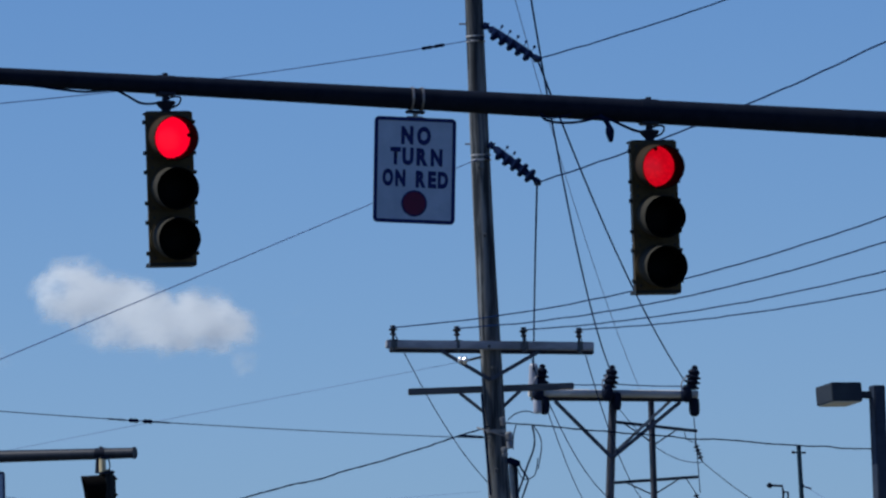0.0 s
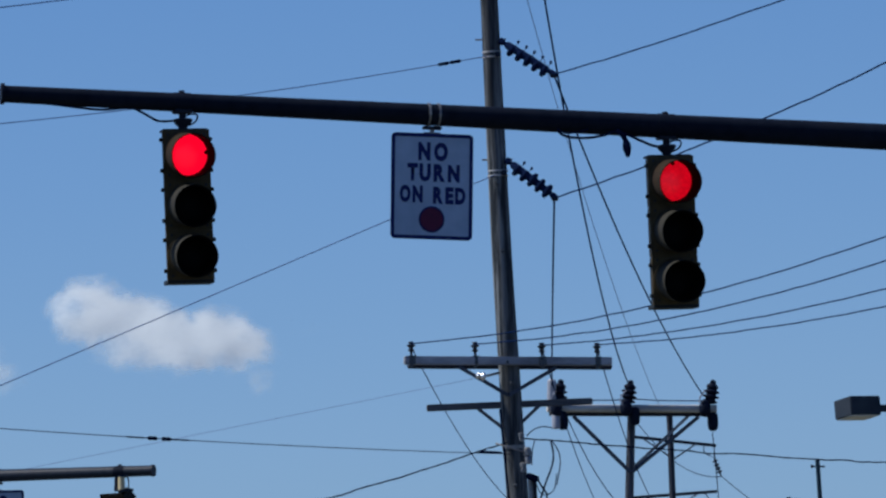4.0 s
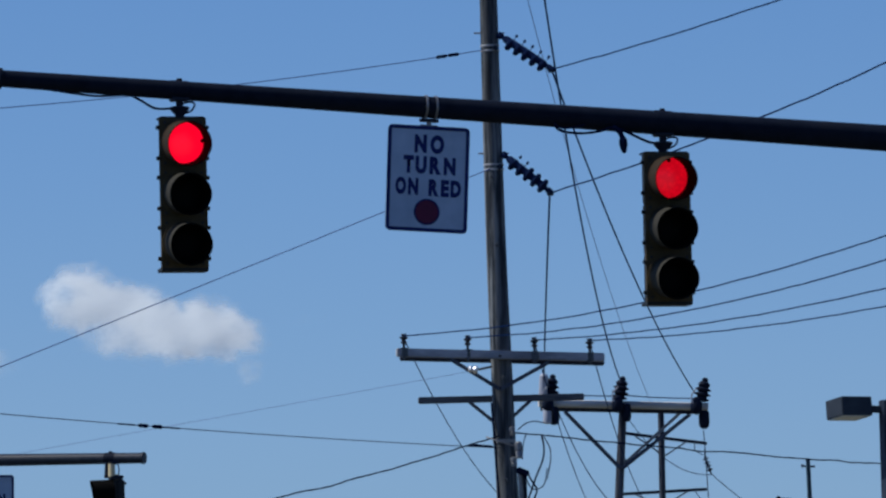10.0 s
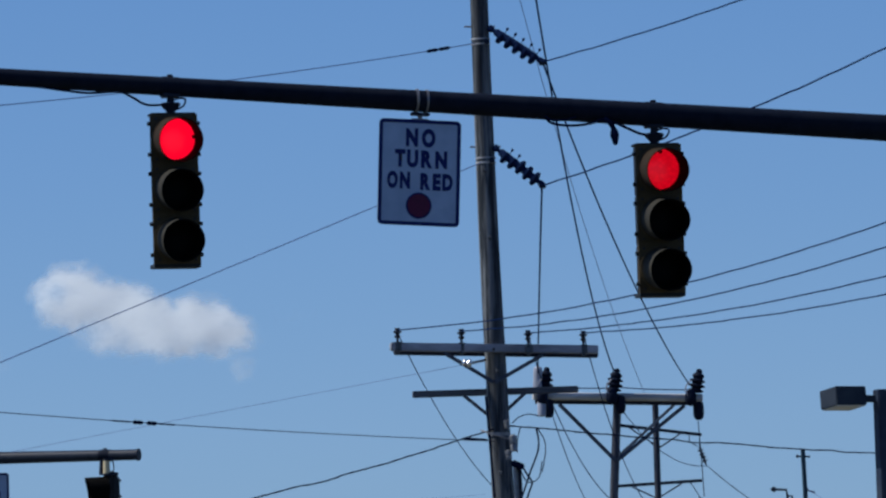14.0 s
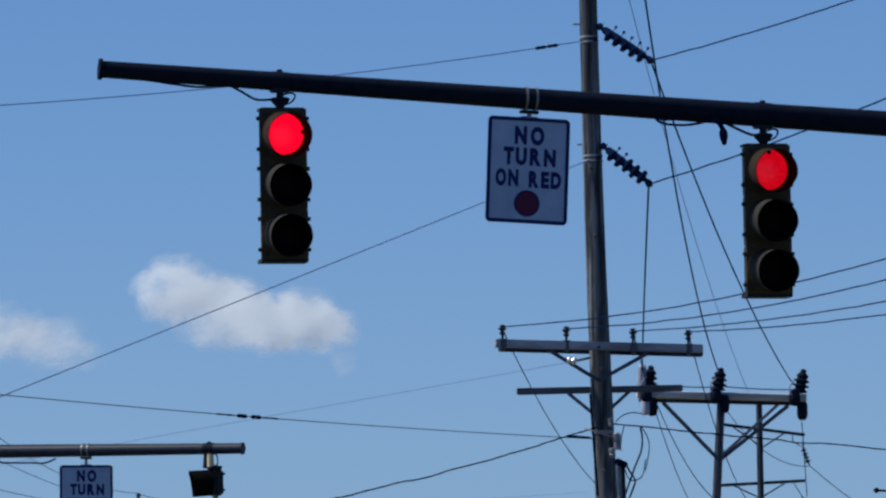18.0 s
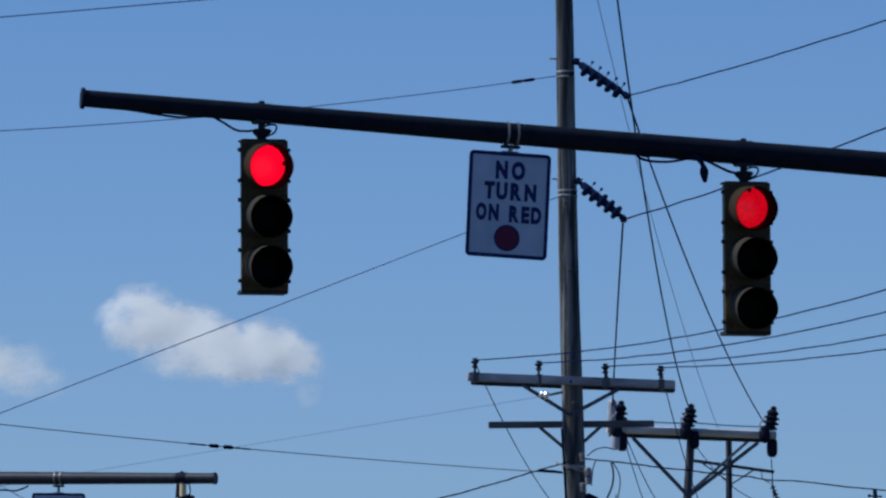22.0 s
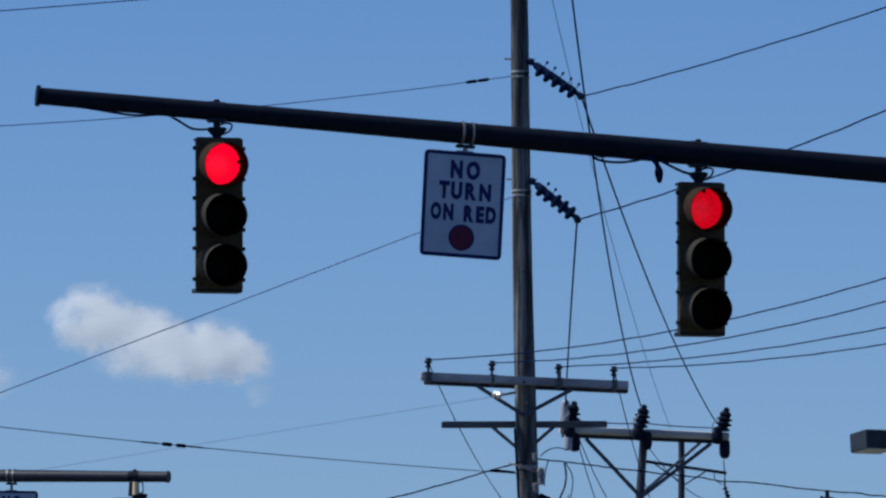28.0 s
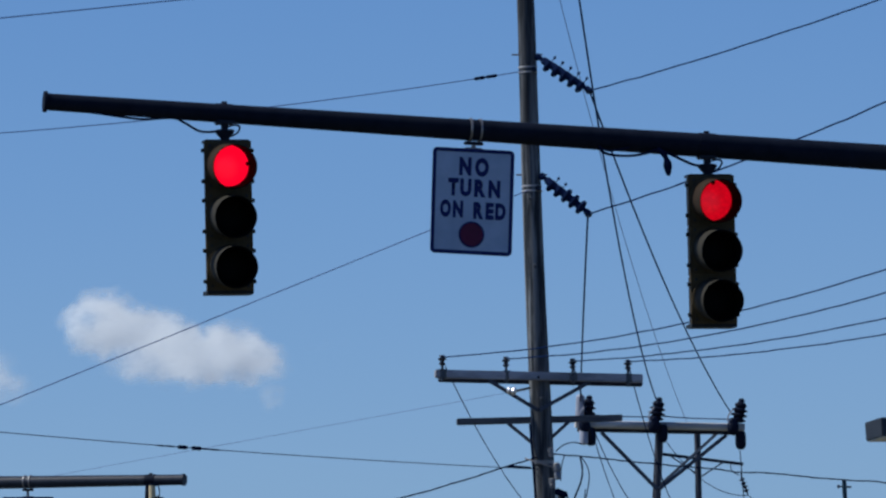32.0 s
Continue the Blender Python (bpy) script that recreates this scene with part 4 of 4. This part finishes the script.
pole_c = thing("utility_pole", Matrix.Translation(C_BASE), "slim grey utility pole with side arms", "utility pole", "utility poles")
pole_shaft(pole_c, C_BASE, C_HI, 0.085, 0.065, POLE_WOOD_GREY)


def lc(p):
    return Vector(p) - C_BASE


crossarm(pole_c, lc((3.608, 190.000, 12.986)), lc((5.311, 190.200, 12.748)), 0.07, 0.062, DULL_IRON, "dark steel side arm")
crossarm(pole_c, lc((3.492, 190.000, 11.727)), lc((5.293, 190.200, 11.802)), 0.07, 0.062, DULL_IRON, "dark steel side arm")
for a, b in (((4.901, 190.100, 12.795), (4.426, 190.000, 12.494)), ((3.828, 190.000, 12.924), (4.335, 190.000, 12.565)), ((3.829, 190.000, 11.710), (4.337, 190.000, 11.457)), ((4.881, 190.100, 11.756), (4.408, 190.000, 11.479))):
    brace(pole_c, lc(a), lc(b), 0.01, 0.03)


def bead_string(parent, a, b, beads=4):
    m, length = frame_along(a, b)
    prof = [(0.012, 0.0)]
    for i in range(beads):
        z = length * (0.1 + 0.8 * i / beads)
        prof += [(0.02, z), (0.062, z + length * 0.05), (0.062, z + length * 0.09), (0.022, z + length * 0.13)]
    prof += [(0.012, length)]
    bm = bmesh.new()
    lathe(bm, prof, m, 12)
    return part("suspension_string", bm, GLAZE, parent, "string of small dark insulators", smooth=True)


bead_string(pole_c, lc((5.254, 190.000, 12.480)), lc((5.386, 190.000, 12.104)))
bead_string(pole_c, lc((5.223, 190.000, 11.465)), lc((5.321, 190.000, 11.102)))
bead_string(pole_c, lc((3.537, 189.000, 11.360)), lc((3.647, 189.000, 11.033)), 3)
for run in (((5.270, 190.000, 12.737), (5.254, 190.000, 12.480)), ((5.042, 190.000, 11.760), (5.133, 190.000, 11.618), (5.223, 190.000, 11.465)), ((5.232, 189.500, 12.986), (5.275, 189.700, 12.322), (5.320, 190.000, 11.464)),
            ((5.049, 190.000, 12.740), (5.069, 190.000, 12.600), (5.219, 190.000, 12.504))):
    bm = bmesh.new()
    sweep(bm, smooth_run([lc(p) for p in run]), 0.010)
    part("jumper_cable", bm, CABLE, pole_c)

# ---- far pole with a bracket arm ----
D_HI, D_LO = Vector((7.962, 205.000, 13.218)), Vector((8.003, 205.000, 11.404))
D_BASE = foot_of(D_LO, D_HI)
pole_d = thing("utility_pole", Matrix.Translation(D_BASE), "slender far pole with a small bracket arm, haze in its colour", "utility pole", "utility poles")
pole_shaft(pole_d, D_BASE, D_HI, 0.078, 0.050, HAZE_WOOD)


def ld(p):
    return Vector(p) - D_BASE


bm = bmesh.new()
sweep(bm, [ld(p) for p in ((7.276, 205.000, 12.350), (7.565, 205.000, 12.331), (7.586, 205.000, 12.167), (7.568, 205.000, 11.903), (7.714, 205.000, 11.712), (7.961, 205.000, 11.505))], 0.030)
part("bracket_arm", bm, DULL_IRON, pole_d, "bent dark bracket arm")
bm = bmesh.new()
sweep(bm, [ld(p) for p in ((7.599, 205.000, 12.192), (7.687, 205.000, 12.191), (7.692, 205.000, 11.838), (7.943, 205.000, 11.820))], 0.026)
part("bracket_arm", bm, DULL_IRON, pole_d, "bent dark bracket arm")
bm = bmesh.new()
block(bm, ld((7.288, 205.000, 12.349)), (0.14, 0.12, 0.11), Matrix(), 0.03)
part("lamp_head", bm, DULL_IRON, pole_d, "small dark lamp head")
for p, q in (((7.808, 205.000, 13.070), (8.122, 205.000, 13.051)), ((7.992, 205.000, 12.323), (8.204, 205.000, 12.243))):
    bm = bmesh.new()
    rod(bm, ld(p), ld(q), 0.016, 0.022, 8)
    rod(bm, ld(p), ld(p) + Vector((0.06, 0, 0)), 0.035, 0.035, 8)
    part("line_bracket", bm, DULL_IRON, pole_d)

# ---- far pole behind the far arm ----
E_HI, E_LO = Vector((-9.718, 218.000, 13.084)), Vector((-9.735, 218.000, 12.281))
E_BASE = foot_of(E_LO, E_HI)
pole_e = thing("utility_pole", Matrix.Translation(E_BASE), "distant utility pole with one crossarm, blue-green haze in its colour", "utility pole", "utility poles")
pole_shaft(pole_e, E_BASE, E_HI + Vector((0, 0, 0.05)), 0.12, 0.09, HAZE_WOOD)


def le(p):
    return Vector(p) - E_BASE


crossarm(pole_e, le((-10.902, 217.800, 12.825)), le((-8.510, 217.800, 12.772)), 0.09, 0.08, ARM_WOOD_DARK, "grey timber crossarm")
brace(pole_e, le((-10.317, 217.800, 12.628)), le((-9.747, 217.800, 12.258)), 0.012, 0.045)
brace(pole_e, le((-9.005, 217.800, 12.727)), le((-9.693, 217.800, 12.270)), 0.012, 0.045)
for p in ((-8.737, 217.800, 12.816), (-10.715, 217.800, 12.849), (-9.718, 218.000, 13.084)):
    pin_insulator(pole_e, le(p), 1.0)

# ---- parking-lot lamp ----
L_TOP, L_LOW = Vector((5.255, 110.000, 8.518)), Vector((5.259, 110.000, 6.922))
L_BASE = foot_of(L_LOW, L_TOP)
lamp = thing("street_lamp", Matrix.Translation(L_BASE), "square dark bronze lamp post with shoebox head", "street lamp")
YAW_L = 27
rot = Matrix.Rotation(radians(YAW_L), 4, "Z")
bm = bmesh.new()
block(bm, Vector((0, 0, (L_TOP.z) / 2)), (0.152, 0.152, L_TOP.z), rot, 0.012)
shear = (L_TOP - L_BASE) / L_TOP.z
for v in bm.verts:
    v.co.x += shear.x * v.co.z
part("post", bm, POST_STEEL, lamp, "square blue-grey steel post")
near = Vector((4.717, 109.750, 8.336)) - L_BASE
bm = bmesh.new()
h_box = 0.228
mm = Matrix.Translation(near) @ Matrix.Rotation(radians(YAW_L), 4, "Z") @ Matrix.Rotation(radians(-5.0), 4, "X")
block(bm, (0.205, 0.205, h_box / 2), (0.41, 0.41, h_box), mm, 0.01)
head = part("lamp_head", bm, LAMP_BRONZE, lamp, "shoebox lamp head")
bm = bmesh.new()
block(bm, (0.205, 0.205, -0.003), (0.375, 0.375, 0.012), mm, 0.003)
part("lamp_glass", bm, LAMP_GLASS, head, "yellowed flat lamp glass")
bm = bmesh.new()
bar(bm, Vector((5.062, 110.000, 8.415)) - L_BASE, Vector((5.237, 110.000, 8.403)) - L_BASE, 0.07, 0.085, 0.01)
part("bracket_arm", bm, LAMP_BRONZE, lamp, "short bracket arm")
bm = bmesh.new()
block(bm, (0, 0, 0.015), (0.34, 0.34, 0.03), rot, 0.006)
part("base_plate", bm, LAMP_BRONZE, lamp)

# ---- overhead wires ----
for a, b, sag in (((-0.602, 131.470, 10.943), (6.753, 112.000, 11.115), 0.32), ((0.310, 131.700, 10.909), (6.801, 113.000, 10.866), 0.28),
                  ((1.266, 131.950, 10.874), (6.845, 114.000, 10.484), 0.18), ((2.062, 132.100, 10.862), (6.895, 115.000, 10.279), 0.14)):
    overhead(a, b, sag, 0.0098, "dark distribution wire from the crossarm pins", lumps=0.009)
for a, b, sag in (((-0.603, 131.470, 10.895), (2.194, 183.600, 10.865), 0.80), ((1.265, 131.950, 10.842), (2.927, 183.700, 10.858), 0.30),
                  ((2.061, 132.100, 10.829), (4.465, 184.000, 10.836), 0.82)):
    overhead(a, b, sag, 0.0082, "thin dark wire running down to the next pole")
overhead((2.153, 183.400, 13.121), (3.742, 183.900, 10.855), 0.46, 0.010, "thin dark wire from the long arm to the pins below")
overhead((1.606, 131.700, 14.741), (8.052, 110.000, 14.792), 0.14, 0.0105, "dark line wire from the upper post insulator", lumps=0.01)
overhead((1.553, 131.700, 12.968), (7.110, 112.000, 13.536), 0.16, 0.0115, "dark line wire from the lower post insulator", lumps=0.01)
overhead((1.443, 131.700, 16.353), (3.422, 183.700, 13.707), 0.80, 0.0145, "dark line wire from the pole top to the dead-end arm")
overhead((1.460, 131.700, 16.385), (3.895, 118.000, 15.488), 0.04, 0.011, "dark line wire from the topmost post insulator")
overhead((1.598, 131.700, 14.733), (4.899, 184.000, 13.446), 0.38, 0.0145, "dark line wire from the upper post insulator")
overhead((1.528, 131.700, 12.944), (1.905, 183.300, 13.669), -0.12, 0.0145, "dark line wire from the lower post insulator")
overhead((0.807, 132.000, 17.896), (4.250, 190.000, 13.401), 0.68, 0.006, "faint thin wire to the slim pole", STRAND)
overhead((0.723, 132.000, 13.369), (-7.257, 108.000, 8.238), 0.00, 0.0066, "long grey guy wire slanting to the pole", STRAND)
w = overhead((0.708, 132.000, 15.084), (-7.810, 118.000, 12.929), 0.12, 0.0070, "thin span wire with splice sleeves", STRAND)
splice(w, 0.0627, 0.026, 0.31, (-0.03, 0.30))
w = overhead((0.783, 132.000, 9.332), (-7.457, 112.000, 8.945), 0.058, 0.0063, "thin span wire with black splice sleeves", CABLE)
splice(w, 0.563, 0.028, 0.30, (-0.11, 0.34))
splice(w, 0.563, 0.012, 0.66, (-0.55, 0.87))
overhead((0.393, 131.500, 10.423), (-8.873, 140.000, 9.505), 0.00, 0.0035, "faint thin wire to the spool insulator", STRAND)
w = overhead((0.789, 132.000, 9.543), (-8.634, 116.000, 7.111), 0.38, 0.0105, "thick lashed black cable bundle", CABLE, 0.022)
lash(w, 0.0065, 0.0070, 0.80)
w = overhead((0.871, 132.000, 9.573), (11.826, 150.000, 9.725), 0.135, 0.0105, "thick wavy black cable bundle", CABLE, 0.022)
lash(w, 0.0065, 0.0065, 0.95)
w = overhead((1.031, 131.800, 8.114), (6.369, 94.000, 6.176), 0.065, 0.0065, "low grey cable crossing before the lamp post", GREY_SHEATH, 0.012)
splice(w, 0.47, 0.024, 0.10, (0.0,))
overhead((0.640, 131.840, 8.105), (-3.780, 116.000, 7.092), 0.0, 0.0085, "low dark cable sloping away from the pole", CABLE, 0.012)
overhead((1.041, 131.600, 7.973), (4.777, 110.000, 6.688), 0.03, 0.021, "thick lashed black cable low on the pole", CABLE, 0.018)
overhead((0.569, 132.000, 8.577), (-5.801, 150.000, 9.241), 0.0, 0.0025, "faint thin wire behind the pole", STRAND)
overhead((5.200, 198.300, 10.900), (7.837, 205.000, 11.507), 0.05, 0.010, "dark slack wire to the bracket pole")
w = overhead((8.049, 205.000, 12.318), (9.945, 200.000, 10.719), 0.01, 0.005, "faint thin wire from the bracket pole", STRAND)
splice(w, 0.36, 0.016, 0.16, (0.0,))
overhead((5.386, 190.000, 12.104), (8.010, 205.000, 11.429), 0.14, 0.0085, "dark slack wire from the insulator string")
overhead((5.321, 190.000, 11.102), (6.678, 200.000, 9.572), 0.2, 0.010, "dark slack wire from the lower insulator string")
overhead((3.718, 190.000, 13.253), (5.398, 190.000, 12.092), 0.32, 0.009, "dark slack jumper wire under the arm")
overhead((2.023, 183.400, 13.416), (3.400, 183.700, 13.356), 0.02, 0.012, "dark wire along the long arm")
overhead((3.401, 183.700, 13.379), (4.929, 184.000, 13.293), 0.02, 0.012, "dark wire along the long arm")
overhead((-8.231, 118.000, 14.322), (0.561, 132.000, 16.606), 0.00, 0.009, "thin grey span wire high over the road", STRAND)
overhead((-12.946, 205.000, 14.508), (-9.715, 218.000, 13.298), 0.41, 0.0085, "faint thin wire over the distant pole top", STRAND)
overhead((-12.957, 205.000, 13.764), (-10.711, 217.800, 13.165), 0.065, 0.008, "faint thin wire to the distant pole", STRAND)
overhead((-12.969, 205.000, 12.945), (-10.714, 217.800, 12.960), 0.05, 0.0085, "faint thin wire to the distant pole", STRAND)
overhead((-9.715, 218.000, 13.284), (-8.734, 217.800, 13.017), 0.01, 0.009, "thin wire between the distant pole pins")


# ---- clouds ----
CLOUD = bpy.data.materials.new("soft_white_cloud")
CLOUD.use_nodes = True
cn, cl = CLOUD.node_tree.nodes, CLOUD.node_tree.links
cn.remove(cn["Principled BSDF"])
att = cn.new("ShaderNodeAttribute")
att.attribute_name = "puff"
tc = cn.new("ShaderNodeTexCoord")
nz = cn.new("ShaderNodeTexNoise")
nz.inputs["Scale"].default_value, nz.inputs["Detail"].default_value, nz.inputs["Roughness"].default_value = 0.19, 8, 0.52
cl.new(tc.outputs["Object"], nz.inputs["Vector"])
sub = cn.new("ShaderNodeMath")
sub.operation = "MULTIPLY_ADD"
cl.new(nz.outputs["Fac"], sub.inputs[0])
sub.inputs[1].default_value = 0.46
sub.inputs[2].default_value = -0.25
add = cn.new("ShaderNodeMath")
add.operation = "ADD"
cl.new(att.outputs["Fac"], add.inputs[0])
cl.new(sub.outputs[0], add.inputs[1])
mr = cn.new("ShaderNodeMapRange")
mr.interpolation_type = "SMOOTHSTEP"
mr.inputs["From Min"].default_value, mr.inputs["From Max"].default_value = 0.06, 0.98
mr.inputs["To Max"].default_value = 0.92
cl.new(add.outputs[0], mr.inputs["Value"])
dif = cn.new("ShaderNodeBsdfDiffuse")
dif.inputs["Color"].default_value = (0.695, 0.742, 0.740, 1)
tra = cn.new("ShaderNodeBsdfTranslucent")
tra.inputs["Color"].default_value = (0.695, 0.742, 0.740, 1)
mx = cn.new("ShaderNodeMixShader")
mx.inputs[0].default_value = 0.10
cl.new(dif.outputs[0], mx.inputs[1])
cl.new(tra.outputs[0], mx.inputs[2])
clear = cn.new("ShaderNodeBsdfTransparent")
out = cn.new("ShaderNodeMixShader")
cl.new(mr.outputs["Result"], out.inputs[0])
cl.new(clear.outputs[0], out.inputs[1])
cl.new(mx.outputs[0], out.inputs[2])
cl.new(out.outputs[0], cn["Material Output"].inputs["Surface"])


def heap(at, label, lumps, hollows, pieces, seed):
    """A cloud heaped up from lumps (x, z, half width, half height, density), crisp on top and soft below, thinned by hollows,
    a body that leans back to the sun, in side-by-side billows."""
    ob = thing("cloud", Matrix.Translation(at), label, "cloud", "clouds")
    x0, x1 = min(l[0] - 1.3 * l[2] for l in lumps), max(l[0] + 1.3 * l[2] for l in lumps)
    z0, z1 = min(l[1] - 1.4 * l[3] for l in lumps), max(l[1] + 1.3 * l[3] for l in lumps)
    nx, nz_ = 60 * pieces + 1, 110
    grid = []

    def soft(v):
        v = min(1.0, max(0.0, v))
        return v * v * (3 - 2 * v)

    for j in range(nz_):
        for i in range(nx):
            x, z = x0 + (x1 - x0) * i / (nx - 1), z0 + (z1 - z0) * j / (nz_ - 1)
            p = Vector((x, z, seed))
            wx = x + 2.2 * noise.noise(p * 0.13) + 1.1 * noise.noise(p * 0.36 + Vector((0, 0, 8.7))) + 0.5 * noise.noise(p * 0.9)
            wz = z + 2.2 * noise.noise(p * 0.13 + Vector((0, 0, 4.4))) + 1.1 * noise.noise(p * 0.36 + Vector((0, 0, 1.3))) + 0.5 * noise.noise(p * 0.9 + Vector((0, 0, 6.1)))
            clear_, body = 1.0, 0.0
            for lx, lz, lw, lh, a in lumps:
                u, v = (wx - lx) / lw, (wz - lz) / lh
                edge = 0.85 if v > 0 else 0.85 + 0.6 * min(1.0, -v * 1.6)
                clear_ *= 1 - a * soft((1.22 - math.hypot(u, v)) / edge)
                body += a * math.exp(-1.1 * (((x - lx) / lw) ** 2 + ((z - lz) / lh) ** 2))
            d = 1 - clear_
            for lx, lz, lw, lh, a in hollows:
                d *= 1 - a * math.exp(-(((wx - lx) / lw) ** 2 + ((wz - lz) / lh) ** 2))
            d *= min(1.0, min(i, nx - 1 - i, j, nz_ - 1 - j) / 8)
            relief = 1.8 * body + 1.3 * min(1.0, body) * noise.fractal(p * 0.055, 1.0, 2.0, 2)
            grid.append((x, z, d, relief))
    for k in range(pieces):
        verts, puff, faces = [], [], []
        for side in (-1, 1):
            for j in range(nz_):
                for i in range(60 * k, 60 * k + 61):
                    x, z, d, relief = grid[j * nx + i]
                    verts.append((x, 0.95 * z + (side * relief if side < 0 else 0.4 + 0.3 * relief), z))
                    puff.append(d if side < 0 else 0.0)
        for side in (0, 1):
            o = side * 61 * nz_
            for j in range(nz_ - 1):
                for i in range(60):
                    q = [o + j * 61 + i, o + j * 61 + i + 1, o + (j + 1) * 61 + i + 1, o + (j + 1) * 61 + i]
                    faces.append(q[::-1] if side else q)
        me = bpy.data.meshes.new("billow")
        me.from_pydata(verts, [], faces)
        at_ = me.attributes.new("puff", "FLOAT", "POINT")
        at_.data.foreach_set("value", puff)
        for p in me.polygons:
            p.use_smooth = True
        me.materials.append(CLOUD)
        new("billow", me).parent = ob
    return ob


PX = 0.1838


def in_metres(rows):
    return [(x * PX, z * PX, w * PX, h * PX, a) for x, z, w, h, a in rows]


CLOUD_AT = Vector((-102.481, 3000.000, 221.959))
main_cloud = heap(CLOUD_AT, "small white fair-weather cloud with a ragged edge", in_metres((
    (-116, 42, 66, 66, 0.85), (-168, 32, 38, 40, 0.50), (-66, 14, 78, 72, 0.82), (-8, 2, 80, 70, 0.85), (52, -26, 88, 56, 0.82), (116, -16, 68, 56, 0.85), (160, -42, 62, 44, 0.78),
    (-128, -4, 56, 52, 0.62), (10, -56, 124, 50, 0.64), (110, -68, 98, 42, 0.62), (188, -118, 32, 36, 0.32), (196, -66, 44, 28, 0.16), (276, -28, 96, 46, 0.08))),
    in_metres(((-138, 38, 24, 16, 0.42), (64, 26, 18, 18, 0.40), (-58, 70, 14, 12, 0.30))), 3, 3.1)
CLOUD2_AT = Vector((-183.686, 3000.000, 212.352))
side_cloud = heap(CLOUD2_AT, "pale white cloud, thin and soft at the edge", in_metres((
    (112, 0, 96, 64, 0.50), (20, 8, 118, 78, 0.55), (-90, 0, 124, 74, 0.65), (160, -34, 78, 44, 0.28))), (), 2, 9.4)


# ---- the bird ----
bird = thing("bird", Matrix.Translation((0, 400, 60)), "small dark swallow in flight", "bird")
bm = bmesh.new()
lathe(bm, [(0.004, -0.07), (0.014, -0.05), (0.022, -0.01), (0.020, 0.03), (0.012, 0.055), (0.004, 0.07)], pose(0, 0, 0, 0, 90, 0), 10)
part("body", bm, GLAZE, bird, smooth=True)
for side in (-1, 1):
    bm = bmesh.new()
    rows = [(0.030, -0.022, 0.012, 0.0), (0.024, -0.026, 0.06, 0.012), (0.006, -0.030, 0.11, 0.014), (-0.030, -0.036, 0.155, 0.006)]
    top = [(bm.verts.new((x0, side * y, z + 0.003)), bm.verts.new((x1, side * y, z + 0.003))) for x0, x1, y, z in rows]
    low = [(bm.verts.new((x0, side * y, z - 0.003)), bm.verts.new((x1, side * y, z - 0.003))) for x0, x1, y, z in rows]
    for (a, c), (e, h) in list(zip(top, top[1:])) + list(zip(low, low[1:])):
        bm.faces.new((a, c, h, e))
    for k in range(3):
        bm.faces.new((top[k][0], top[k + 1][0], low[k + 1][0], low[k][0]))
        bm.faces.new((top[k][1], top[k + 1][1], low[k + 1][1], low[k][1]))
    part("wing", bm, GLAZE, bird)
bm = bmesh.new()
for side in (-1, 1):
    bar(bm, (-0.055, side * 0.006, 0), (-0.12, side * 0.026, 0.002), 0.014, 0.005, 0.001)
part("tail", bm, GLAZE, bird, "forked tail")


def motions():
    swoop = ((0.0, (-16.821, 400.000, 105.997)), (22.0, (-17.092, 400.000, 56.199)), (22.3, (-17.143, 400.000, 46.806)), (22.5, (-16.547, 400.000, 43.083)), (22.7, (-15.702, 400.000, 40.032)), (22.8, (-15.094, 400.000, 38.765)),
             (22.9, (-13.968, 400.000, 37.593)), (23.0, (-13.037, 400.000, 37.004)), (23.1, (-12.864, 400.000, 37.003)), (23.2, (-13.600, 400.000, 37.491)), (23.3, (-14.875, 400.000, 38.293)), (23.4, (-16.691, 400.000, 39.274)),
             (23.6, (-20.992, 400.000, 41.143)), (23.9, (-27.636, 400.000, 43.631)), (32.0, (-120.338, 400.000, 69.159)))
    walk(bird, [(t, Matrix.Translation(p) @ pose(0, 0, 0, 25, 0, 20 + 145 * min(1.0, max(0.0, (t - 22.85) / 0.3)))) for t, p in swoop])
    drift = Vector((-0.150, 0, -0.062))
    for ob, at, t0 in ((main_cloud, CLOUD_AT, 28.0), (side_cloud, CLOUD2_AT, 19.0)):
        walk(ob, [(t, Matrix.Translation(at + drift * (t - t0))) for t in (0.0, 8.0, 16.0, 24.0, 32.0)])


motions()
